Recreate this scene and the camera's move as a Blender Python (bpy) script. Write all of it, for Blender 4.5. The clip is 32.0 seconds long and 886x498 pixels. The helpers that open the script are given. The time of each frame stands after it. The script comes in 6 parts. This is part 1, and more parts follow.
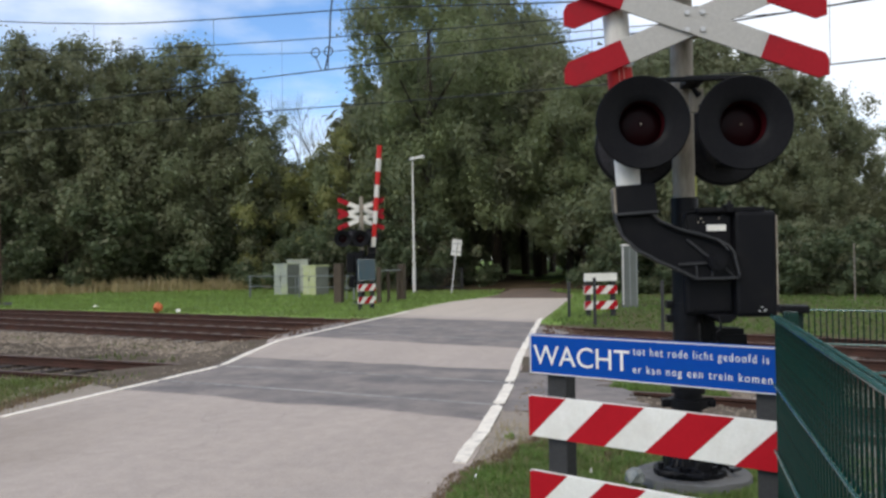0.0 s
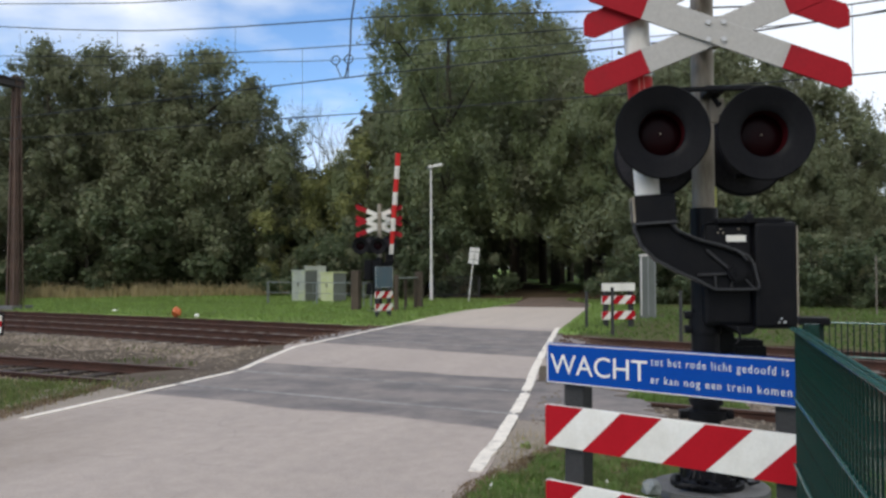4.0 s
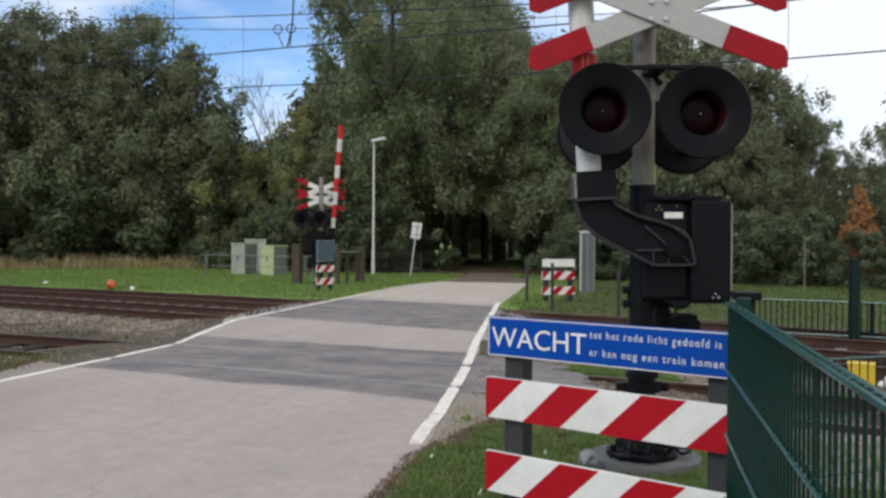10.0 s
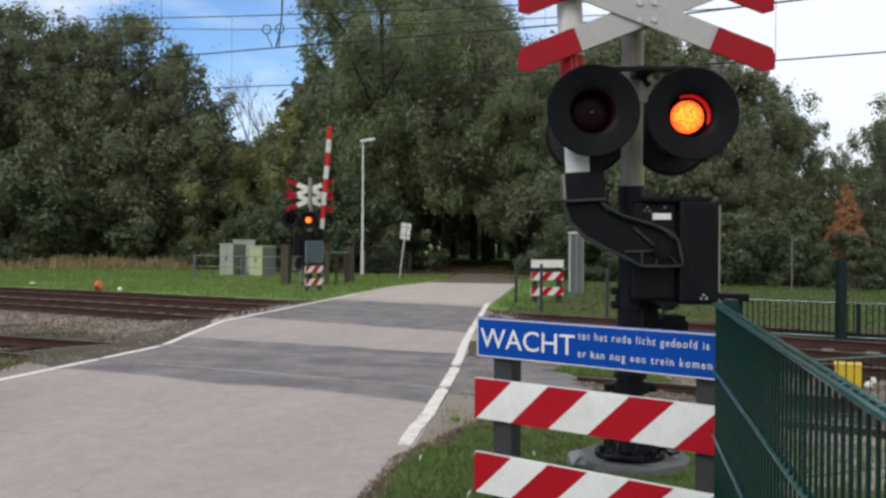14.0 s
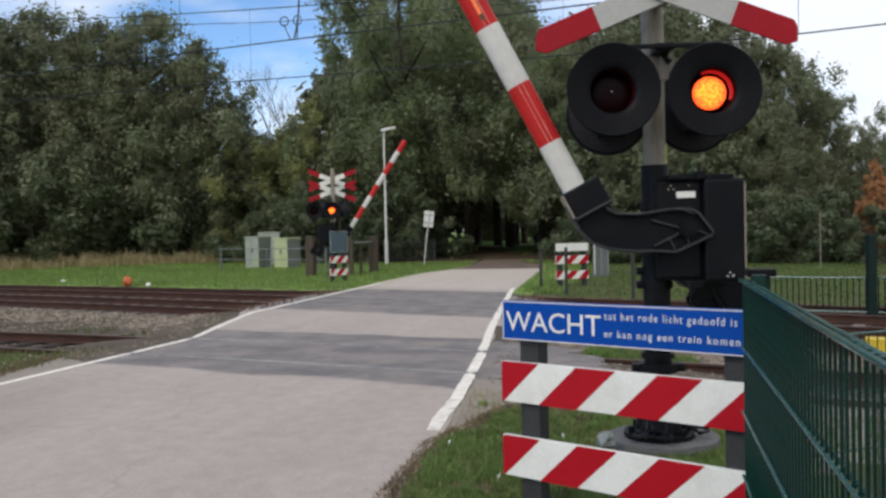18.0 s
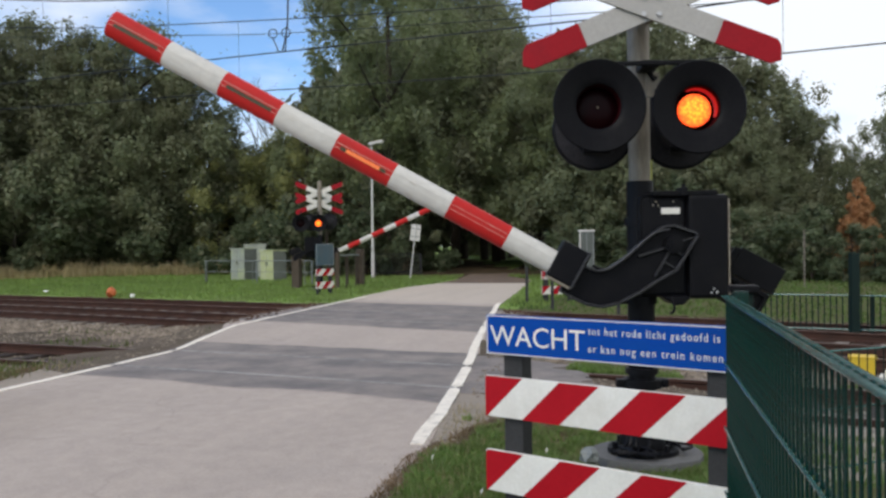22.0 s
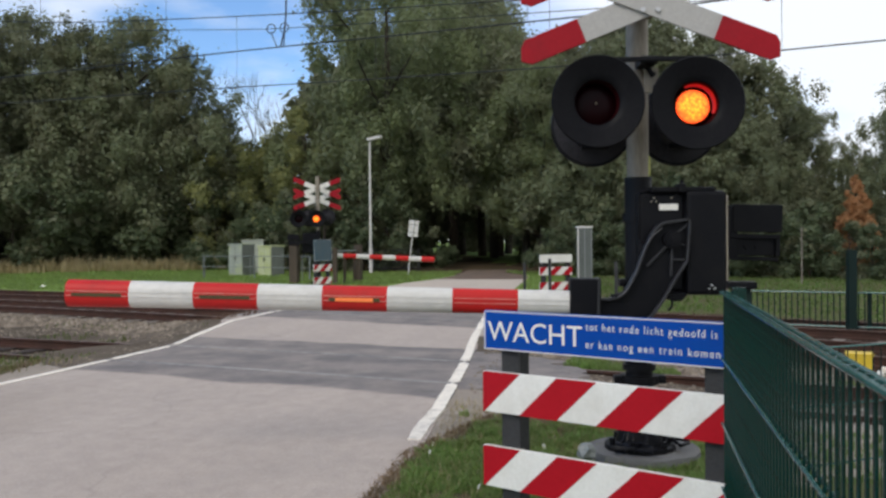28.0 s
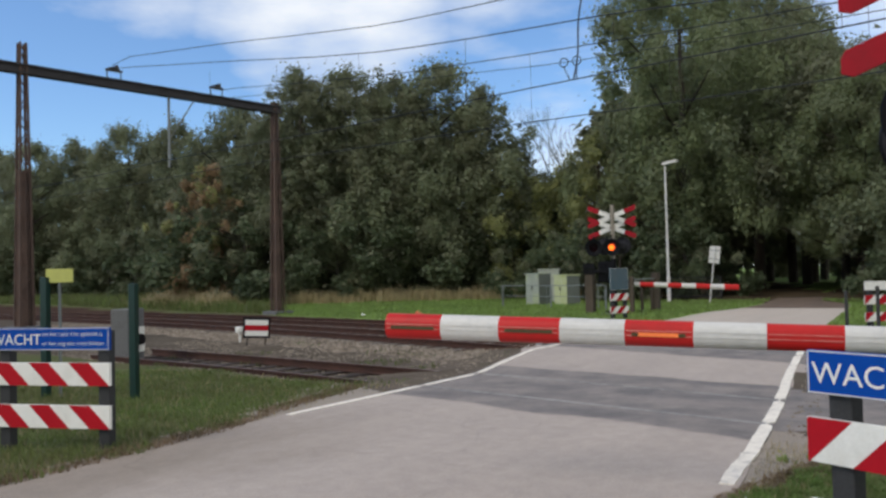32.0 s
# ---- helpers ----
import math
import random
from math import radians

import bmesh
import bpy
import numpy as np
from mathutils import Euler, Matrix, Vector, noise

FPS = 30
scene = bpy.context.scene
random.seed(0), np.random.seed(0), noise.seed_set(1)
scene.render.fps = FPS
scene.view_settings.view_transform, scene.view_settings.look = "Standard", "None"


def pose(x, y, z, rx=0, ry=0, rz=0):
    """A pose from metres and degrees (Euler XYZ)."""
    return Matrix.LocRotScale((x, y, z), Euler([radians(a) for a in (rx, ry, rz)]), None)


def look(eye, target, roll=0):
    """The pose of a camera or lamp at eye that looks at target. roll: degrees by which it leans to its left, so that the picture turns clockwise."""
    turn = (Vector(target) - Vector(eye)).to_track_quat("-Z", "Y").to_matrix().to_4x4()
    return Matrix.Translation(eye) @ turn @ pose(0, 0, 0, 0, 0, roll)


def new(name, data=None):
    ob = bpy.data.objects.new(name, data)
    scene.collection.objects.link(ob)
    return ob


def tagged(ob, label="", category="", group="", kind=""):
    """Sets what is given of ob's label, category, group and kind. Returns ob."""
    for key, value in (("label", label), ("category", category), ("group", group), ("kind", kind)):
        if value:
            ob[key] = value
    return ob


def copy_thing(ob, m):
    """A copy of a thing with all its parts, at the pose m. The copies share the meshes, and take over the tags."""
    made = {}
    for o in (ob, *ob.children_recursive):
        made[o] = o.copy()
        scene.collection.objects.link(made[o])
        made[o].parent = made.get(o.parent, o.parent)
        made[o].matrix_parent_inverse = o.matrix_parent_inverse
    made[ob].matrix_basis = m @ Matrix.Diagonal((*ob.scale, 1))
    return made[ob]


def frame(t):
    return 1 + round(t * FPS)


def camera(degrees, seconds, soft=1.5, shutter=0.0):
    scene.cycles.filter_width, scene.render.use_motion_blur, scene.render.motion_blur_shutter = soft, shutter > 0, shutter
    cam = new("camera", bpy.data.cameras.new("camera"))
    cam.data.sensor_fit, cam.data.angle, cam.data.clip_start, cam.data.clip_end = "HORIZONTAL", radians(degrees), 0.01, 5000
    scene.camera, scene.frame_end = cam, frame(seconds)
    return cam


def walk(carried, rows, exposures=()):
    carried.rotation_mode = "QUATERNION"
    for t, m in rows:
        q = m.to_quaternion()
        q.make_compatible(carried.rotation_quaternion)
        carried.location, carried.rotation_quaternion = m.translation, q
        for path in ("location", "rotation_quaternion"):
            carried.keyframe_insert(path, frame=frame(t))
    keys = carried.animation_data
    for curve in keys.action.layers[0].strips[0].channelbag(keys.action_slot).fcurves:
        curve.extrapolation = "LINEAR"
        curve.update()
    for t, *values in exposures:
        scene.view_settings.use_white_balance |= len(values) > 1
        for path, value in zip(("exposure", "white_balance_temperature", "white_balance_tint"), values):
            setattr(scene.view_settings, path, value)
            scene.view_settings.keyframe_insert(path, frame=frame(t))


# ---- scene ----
cam = camera(56.44, 32.0, soft=2.7)
walk(cam, [
    (0.0, pose(0.001, 0.002, 1.566, 90.77, 0.88, 16.93)),
    (0.5, pose(-0.001, -0.001, 1.563, 91.40, 0.64, 17.41)),
    (1.0, pose(-0.000, -0.006, 1.565, 92.12, 0.29, 17.52)),
    (1.5, pose(0.000, -0.011, 1.563, 92.01, 0.17, 17.27)),
    (2.0, pose(-0.001, -0.001, 1.562, 91.86, 0.14, 17.23)),
    (2.5, pose(-0.001, 0.001, 1.561, 92.02, 0.17, 17.52)),
    (3.0, pose(-0.002, -0.001, 1.563, 91.99, 0.11, 17.88)),
    (3.5, pose(0.001, -0.003, 1.563, 91.57, 0.08, 18.06)),
    (5.5, pose(-0.003, -0.015, 1.567, 91.27, 0.94, 18.50)),
    (6.0, pose(-0.001, -0.025, 1.563, 91.23, 0.69, 18.96)),
    (6.5, pose(-0.004, -0.023, 1.563, 90.49, 0.46, 18.72)),
    (7.0, pose(-0.003, -0.021, 1.561, 90.06, 0.42, 18.15)),
    (7.5, pose(-0.004, -0.025, 1.562, 90.13, 0.31, 17.78)),
    (8.0, pose(-0.006, -0.025, 1.561, 90.10, 0.30, 17.53)),
    (8.5, pose(-0.004, -0.014, 1.559, 90.04, 0.17, 16.71)),
    (9.0, pose(-0.006, -0.016, 1.560, 90.02, -0.37, 14.96)),
    (9.5, pose(-0.007, -0.008, 1.556, 89.56, -0.51, 14.30)),
    (10.0, pose(-0.006, -0.006, 1.553, 89.61, -0.37, 14.11)),
    (10.5, pose(-0.005, -0.010, 1.557, 90.04, -0.14, 14.45)),
    (11.0, pose(-0.005, -0.012, 1.560, 90.17, -0.04, 15.02)),
    (11.5, pose(-0.007, -0.013, 1.556, 90.09, -0.02, 15.06)),
    (12.0, pose(-0.006, -0.009, 1.556, 90.14, 0.09, 14.37)),
    (12.5, pose(-0.006, -0.003, 1.560, 90.34, 0.20, 13.58)),
    (13.0, pose(-0.005, -0.001, 1.557, 90.43, 0.03, 13.43)),
    (13.5, pose(-0.005, 0.001, 1.558, 89.75, -0.29, 13.22)),
    (15.5, pose(0.001, -0.009, 1.538, 89.56, -0.40, 14.60)),
    (16.0, pose(-0.002, -0.003, 1.537, 88.53, -0.01, 15.50)),
    (16.5, pose(0.000, -0.012, 1.542, 88.86, 0.37, 16.12)),
    (17.0, pose(0.001, -0.010, 1.541, 88.88, 0.80, 16.39)),
    (17.5, pose(0.000, -0.004, 1.538, 88.44, 1.14, 15.98)),
    (18.0, pose(0.000, -0.003, 1.541, 88.79, 1.29, 15.00)),
    (18.5, pose(0.004, 0.005, 1.543, 88.84, 1.88, 14.39)),
    (19.0, pose(0.003, 0.006, 1.545, 88.51, 2.25, 14.25)),
    (19.5, pose(0.003, 0.003, 1.543, 88.57, 2.00, 14.27)),
    (20.0, pose(0.004, 0.008, 1.546, 88.94, 1.77, 14.61)),
    (20.5, pose(0.008, 0.001, 1.547, 89.60, 1.80, 15.41)),
    (21.0, pose(0.005, -0.006, 1.550, 90.27, 1.78, 15.92)),
    (21.5, pose(0.007, -0.010, 1.549, 90.36, 1.53, 15.73)),
    (22.0, pose(0.009, 0.006, 1.539, 89.74, 0.71, 14.09)),
    (22.5, pose(0.004, 0.018, 1.533, 89.36, 0.15, 12.08)),
    (23.0, pose(0.002, 0.035, 1.532, 89.12, 0.12, 10.19)),
    (23.5, pose(-0.002, 0.040, 1.533, 89.10, 0.19, 9.00)),
    (24.0, pose(-0.001, 0.039, 1.532, 88.85, 0.56, 8.98)),
    (24.5, pose(0.004, 0.032, 1.536, 88.95, 1.05, 9.96)),
    (25.0, pose(-0.001, 0.032, 1.533, 88.07, 1.33, 10.86)),
    (25.5, pose(-0.009, 0.031, 1.532, 88.16, 1.24, 11.82)),
    (26.0, pose(0.002, 0.020, 1.534, 89.64, 0.76, 12.78)),
    (26.5, pose(0.009, 0.015, 1.537, 90.62, 0.47, 13.61)),
    (28.5, pose(0.007, 0.009, 1.534, 88.89, 0.61, 14.14)),
    (29.0, pose(0.006, 0.008, 1.539, 88.56, 0.84, 14.67)),
    (29.5, pose(0.012, 0.009, 1.541, 88.87, 0.63, 14.80)),
    (30.0, pose(0.011, 0.005, 1.544, 89.28, 0.65, 15.59)),
    (30.5, pose(0.013, -0.004, 1.549, 90.49, 0.58, 16.44)),
    (31.0, pose(0.013, -0.005, 1.550, 91.49, 0.56, 16.36)),
    (31.5, pose(0.009, -0.004, 1.550, 91.64, 1.39, 20.22)),
    (32.0, pose(-0.035, -0.002, 1.580, 91.75, 1.45, 34.16)),
], exposures=[(0, 0.06), (1, 0.08), (2, -0.04), (3, -0.02), (6, -0.04), (30, -0.05), (31, -0.08), (31.5, -0.12), (32, -0.18)])

# world and sun: a bright, half-clouded sky with a veiled sun
SUN_EL, SUN_AZ = 41.0, 208.0
world = bpy.data.worlds.new("sky")
scene.world = world
world.use_nodes = True
wn, wl = world.node_tree.nodes, world.node_tree.links
wn.clear()
w_out = wn.new("ShaderNodeOutputWorld")
w_bg = wn.new("ShaderNodeBackground")
w_sky = wn.new("ShaderNodeTexSky")
w_sky.sky_type, w_sky.sun_disc = "NISHITA", False
w_sky.sun_elevation, w_sky.sun_rotation = radians(SUN_EL), radians(SUN_AZ)
w_sky.air_density, w_sky.dust_density, w_sky.ozone_density = 1.0, 0.3, 4.0
w_tc = wn.new("ShaderNodeTexCoord")
w_map = wn.new("ShaderNodeMapping")
w_map.inputs["Scale"].default_value = (1.0, 1.0, 2.6)
w_map.inputs["Location"].default_value = (0.35, 1.9, 0.12)
w_noise = wn.new("ShaderNodeTexNoise")
w_noise.inputs["Scale"].default_value = 2.3
w_noise.inputs["Detail"].default_value = 7.0
w_noise.inputs["Roughness"].default_value = 0.55
w_ramp = wn.new("ShaderNodeValToRGB")
w_ramp.color_ramp.elements[0].position, w_ramp.color_ramp.elements[1].position = 0.28, 0.52
w_mix = wn.new("ShaderNodeMix")
w_mix.data_type = "RGBA"
w_mix.inputs[7].default_value = (5.6, 5.9, 6.35, 1)
w_sep, w_sum = wn.new("ShaderNodeSeparateXYZ"), wn.new("ShaderNodeMath")
w_sum.operation = "MULTIPLY_ADD"
w_sum.inputs[1].default_value = 0.36
wl.new(w_tc.outputs["Generated"], w_sep.inputs[0])
wl.new(w_sep.outputs["X"], w_sum.inputs[0])
wl.new(w_noise.outputs["Fac"], w_sum.inputs[2])
wl.new(w_tc.outputs["Generated"], w_map.inputs["Vector"])
wl.new(w_map.outputs["Vector"], w_noise.inputs["Vector"])
w_dot, w_near, w_add = wn.new("ShaderNodeVectorMath"), wn.new("ShaderNodeMapRange"), wn.new("ShaderNodeMath")
w_dot.operation, w_add.operation = "DOT_PRODUCT", "ADD"
w_dot.inputs[1].default_value = (-math.cos(radians(15.5)) * math.sin(radians(42)), math.cos(radians(15.5)) * math.cos(radians(42)), math.sin(radians(15.5)))
w_near.inputs[1].default_value, w_near.inputs[2].default_value, w_near.inputs[4].default_value = 0.989, 0.9985, 0.22
wl.new(w_tc.outputs["Generated"], w_dot.inputs[0])
wl.new(w_dot.outputs["Value"], w_near.inputs[0])
wl.new(w_sum.outputs[0], w_add.inputs[0])
wl.new(w_near.outputs[0], w_add.inputs[1])
wl.new(w_add.outputs[0], w_ramp.inputs["Fac"])
wl.new(w_ramp.outputs["Color"], w_mix.inputs[0])
w_tint = wn.new("ShaderNodeMix")
w_tint.data_type, w_tint.blend_type = "RGBA", "MULTIPLY"
w_tint.inputs[0].default_value, w_tint.inputs[7].default_value = 1.0, (0.87, 0.98, 1.09, 1)
wl.new(w_sky.outputs["Color"], w_tint.inputs[6])
wl.new(w_tint.outputs[2], w_mix.inputs[6])
wl.new(w_mix.outputs[2], w_bg.inputs["Color"])
w_bg.inputs["Strength"].default_value = 0.18
wl.new(w_bg.outputs["Background"], w_out.inputs["Surface"])

sun = new("sun", bpy.data.lights.new("sun", "SUN"))
sun.data.energy, sun.data.angle, sun.data.color = 1.8, radians(24), (1.0, 0.91, 0.78)
sun.matrix_world = look((0, 0, 0), (-math.sin(radians(SUN_AZ)) * math.cos(radians(SUN_EL)), -math.cos(radians(SUN_AZ)) * math.cos(radians(SUN_EL)), -math.sin(radians(SUN_EL))))


# ---- materials ----
def material(name, base, rough=0.6, metal=0.0, second=None, scale=6.0, fine=60.0, amount=0.5, bump=0.0, bump_scale=80.0,
             emit=None, emit_strength=0.0, stretch=(1, 1, 1), spread=0.0, alpha=None, coat=0.0, dirt=None, dirt_scale=2.0):
    m = bpy.data.materials.new(name)
    m.use_nodes = True
    nt = m.node_tree
    n, l = nt.nodes, nt.links
    b = n["Principled BSDF"]
    b.inputs["Roughness"].default_value, b.inputs["Metallic"].default_value = rough, metal
    b.inputs["Coat Weight"].default_value = coat
    tc = n.new("ShaderNodeTexCoord")
    mp = n.new("ShaderNodeMapping")
    mp.inputs["Scale"].default_value = stretch
    l.new(tc.outputs["Object"], mp.inputs["Vector"])
    n1, n2 = n.new("ShaderNodeTexNoise"), n.new("ShaderNodeTexNoise")
    n1.inputs["Scale"].default_value, n1.inputs["Detail"].default_value = scale, 5
    n2.inputs["Scale"].default_value, n2.inputs["Detail"].default_value = fine, 3
    for q in (n1, n2):
        l.new(mp.outputs["Vector"], q.inputs["Vector"])
    add = n.new("ShaderNodeMath")
    add.operation = "MULTIPLY_ADD"
    l.new(n2.outputs["Fac"], add.inputs[0])
    add.inputs[1].default_value = 0.5
    half = n.new("ShaderNodeMath")
    half.operation = "MULTIPLY"
    half.inputs[1].default_value = 0.5
    l.new(n1.outputs["Fac"], half.inputs[0])
    l.new(half.outputs[0], add.inputs[2])
    ramp = n.new("ShaderNodeMapRange")
    ramp.inputs[1].default_value, ramp.inputs[2].default_value = 0.36, 0.64
    l.new(add.outputs[0], ramp.inputs[0])
    mix = n.new("ShaderNodeMix")
    mix.data_type = "RGBA"
    second = second or tuple(c * 0.7 for c in base)
    mix.inputs[6].default_value = (*[a + (c - a) * amount for a, c in zip(base, second)], 1)
    mix.inputs[7].default_value = (*base, 1)
    l.new(ramp.outputs[0], mix.inputs[0])
    colour = mix.outputs[2]
    if dirt:
        n3 = n.new("ShaderNodeTexNoise")
        n3.inputs["Scale"].default_value, n3.inputs["Detail"].default_value, n3.inputs["Roughness"].default_value = dirt_scale, 6, 0.65
        l.new(tc.outputs["Object"], n3.inputs["Vector"])
        r3 = n.new("ShaderNodeMapRange")
        r3.inputs[1].default_value, r3.inputs[2].default_value, r3.inputs[4].default_value = 0.5, 0.72, 0.75
        l.new(n3.outputs["Fac"], r3.inputs[0])
        m3 = n.new("ShaderNodeMix")
        m3.data_type = "RGBA"
        l.new(r3.outputs[0], m3.inputs[0])
        l.new(colour, m3.inputs[6])
        m3.inputs[7].default_value = (*dirt, 1)
        colour = m3.outputs[2]
    if spread:
        oi, ge = n.new("ShaderNodeObjectInfo"), n.new("ShaderNodeNewGeometry")
        sm = n.new("ShaderNodeMath")
        sm.operation = "ADD"
        l.new(oi.outputs["Random"], sm.inputs[0])
        l.new(ge.outputs["Random Per Island"], sm.inputs[1])
        mr = n.new("ShaderNodeMapRange")
        mr.inputs[2].default_value, mr.inputs[3].default_value, mr.inputs[4].default_value = 2.0, 1 - spread, 1 + spread
        l.new(sm.outputs[0], mr.inputs[0])
        hs = n.new("ShaderNodeHueSaturation")
        l.new(mr.outputs[0], hs.inputs["Value"])
        l.new(colour, hs.inputs["Color"])
        colour = hs.outputs["Color"]
    l.new(colour, b.inputs["Base Color"])
    if bump:
        n4 = n.new("ShaderNodeTexNoise")
        n4.inputs["Scale"].default_value, n4.inputs["Detail"].default_value = bump_scale, 4
        l.new(mp.outputs["Vector"], n4.inputs["Vector"])
        bp = n.new("ShaderNodeBump")
        bp.inputs["Strength"].default_value, bp.inputs["Distance"].default_value = bump, 0.02
        l.new(n4.outputs["Fac"], bp.inputs["Height"])
        l.new(bp.outputs["Normal"], b.inputs["Normal"])
    if emit:
        b.inputs["Emission Color"].default_value = (*emit, 1)
        b.inputs["Emission Strength"].default_value = emit_strength
    return m


def leaf_material(name, base, second, spread=0.14):
    m = material(name, base, rough=0.55, second=second, scale=0.5, fine=3.0, amount=1.0, spread=spread)
    b = m.node_tree.nodes["Principled BSDF"]
    b.inputs["Subsurface Weight"].default_value = 0.0
    b.inputs["Specular IOR Level"].default_value = 0.3
    n, l = m.node_tree.nodes, m.node_tree.links
    tr, ms = n.new("ShaderNodeBsdfTranslucent"), n.new("ShaderNodeMixShader")
    src = b.inputs["Base Color"].links[0].from_socket
    l.new(src, tr.inputs["Color"])
    ms.inputs[0].default_value = 0.5
    l.new(b.outputs[0], ms.inputs[1])
    l.new(tr.outputs[0], ms.inputs[2])
    l.new(ms.outputs[0], n["Material Output"].inputs["Surface"])
    return m


M = {}
def road_material():
    """Worn asphalt with two darker resurfaced bands that fade at ragged edges."""
    m = material("worn grey asphalt", (0.428, 0.363, 0.315), 0.9, second=(0.38, 0.323, 0.284), stretch=(1, 0.35, 1), scale=1.3, fine=140, amount=0.9, bump=0.3, bump_scale=160, dirt=(0.36, 0.31, 0.275), dirt_scale=0.7)
    n, l = m.node_tree.nodes, m.node_tree.links
    b = n["Principled BSDF"]
    src = b.inputs["Base Color"].links[0].from_socket
    tc = n.new("ShaderNodeTexCoord")

    def math_node(op, a, c=None, e=None):
        q = n.new("ShaderNodeMath")
        q.operation = op
        for i, v in enumerate((a, c, e)):
            if v is None:
                continue
            if isinstance(v, (int, float)):
                q.inputs[i].default_value = v
            else:
                l.new(v, q.inputs[i])
        return q.outputs[0]

    def noise_at(scale, detail, stretch):
        mp, q = n.new("ShaderNodeMapping"), n.new("ShaderNodeTexNoise")
        mp.inputs["Scale"].default_value = stretch
        q.inputs["Scale"].default_value, q.inputs["Detail"].default_value, q.inputs["Roughness"].default_value = scale, detail, 0.6
        l.new(tc.outputs["Object"], mp.inputs["Vector"])
        l.new(mp.outputs["Vector"], q.inputs["Vector"])
        return q.outputs["Fac"]

    def step(v, lo, hi):
        q = n.new("ShaderNodeMapRange")
        q.interpolation_type = "SMOOTHSTEP"
        q.inputs[1].default_value, q.inputs[2].default_value = lo, hi
        l.new(v, q.inputs[0])
        return q.outputs[0]

    sep = n.new("ShaderNodeSeparateXYZ")
    l.new(tc.outputs["Object"], sep.inputs[0])
    ragged = math_node("MULTIPLY_ADD", noise_at(1.1, 7, (0.7, 1.4, 1)), 0.6, -0.3)
    band = None
    for k0, c0, k1, c1, soft in ((0.19, 7.49, 0.15, 11.1, 0.07), (0.317, 13.31, 0.29, 19.15, 0.1)):
        lo = math_node("ADD", math_node("MULTIPLY_ADD", sep.outputs["X"], k0, sep.outputs["Y"]), ragged)
        hi = math_node("ADD", math_node("MULTIPLY_ADD", sep.outputs["X"], k1, sep.outputs["Y"]), ragged)
        one = math_node("MULTIPLY", step(lo, c0 - soft, c0 + soft), math_node("SUBTRACT", 1.0, step(hi, c1 - soft, c1 + soft)))
        band = one if band is None else math_node("MAXIMUM", band, one)
    streak = step(noise_at(1.0, 6, (0.22, 1.7, 1)), 0.3, 0.72)
    worn = math_node("MULTIPLY_ADD", streak, -0.22, 0.98)
    blotch = step(noise_at(1.7, 7, (1, 1, 1)), 0.34, 0.66)
    fac = math_node("MULTIPLY", math_node("MULTIPLY", band, worn), math_node("MULTIPLY_ADD", blotch, 0.35, 0.65))
    mix = n.new("ShaderNodeMix")
    mix.data_type = "RGBA"
    l.new(fac, mix.inputs[0])
    l.new(src, mix.inputs[6])
    mix.inputs[7].default_value = (0.142, 0.131, 0.13, 1)
    # the far road is surfaced paler and sandier
    far = n.new("ShaderNodeMix")
    far.data_type = "RGBA"
    l.new(math_node("MULTIPLY", step(math_node("ADD", math_node("MULTIPLY_ADD", sep.outputs["X"], 0.29, sep.outputs["Y"]), ragged), 19.3, 20.6), 0.7), far.inputs[0])
    l.new(mix.outputs[2], far.inputs[6])
    far.inputs[7].default_value = (0.50, 0.43, 0.36, 1)
    # brown dirt carried over the left edge of the near road
    soil = n.new("ShaderNodeMix")
    soil.data_type = "RGBA"
    past = math_node("ADD", math_node("MULTIPLY", sep.outputs["X"], -1.0), math_node("MULTIPLY_ADD", noise_at(0.8, 6, (1, 0.5, 1)), 2.2, -1.1))
    near = math_node("SUBTRACT", 1.0, step(sep.outputs["Y"], 4.5, 8.5))
    l.new(math_node("MULTIPLY", math_node("MULTIPLY", step(past, 4.6, 6.4), near), 0.8), soil.inputs[0])
    l.new(far.outputs[2], soil.inputs[6])
    soil.inputs[7].default_value = (0.25, 0.205, 0.165, 1)
    # faint tyre-worn lanes along the road
    lane = step(noise_at(1.0, 4, (1.1, 0.08, 1)), 0.35, 0.7)
    hs = n.new("ShaderNodeHueSaturation")
    speck = noise_at(42, 5, (1, 1, 1))
    patch = noise_at(7, 8, (1, 0.8, 1))
    tone = math_node("MULTIPLY_ADD", lane, 0.07, 0.49)
    tone = math_node("MULTIPLY_ADD", speck, 0.5, tone)
    tone = math_node("MULTIPLY_ADD", patch, 0.4, tone)
    crack = n.new("ShaderNodeTexVoronoi")
    crack.feature = "DISTANCE_TO_EDGE"
    crack.inputs["Scale"].default_value = 0.42
    warp, wadd = n.new("ShaderNodeTexNoise"), n.new("ShaderNodeVectorMath")
    warp.inputs["Scale"].default_value, warp.inputs["Detail"].default_value = 1.3, 6
    wadd.operation = "ADD"
    l.new(tc.outputs["Object"], warp.inputs["Vector"])
    l.new(tc.outputs["Object"], wadd.inputs[0])
    l.new(warp.outputs["Color"], wadd.inputs[1])
    l.new(wadd.outputs[0], crack.inputs["Vector"])
    broken = math_node("MAXIMUM", step(crack.outputs["Distance"], 0.0, 0.012), step(noise_at(0.6, 3, (1, 1, 1)), 0.42, 0.52))
    tone = math_node("MULTIPLY", tone, math_node("MULTIPLY_ADD", broken, 0.12, 0.88))
    l.new(tone, hs.inputs["Value"])
    l.new(soil.outputs[2], hs.inputs["Color"])
    l.new(hs.outputs["Color"], b.inputs["Base Color"])
    return m


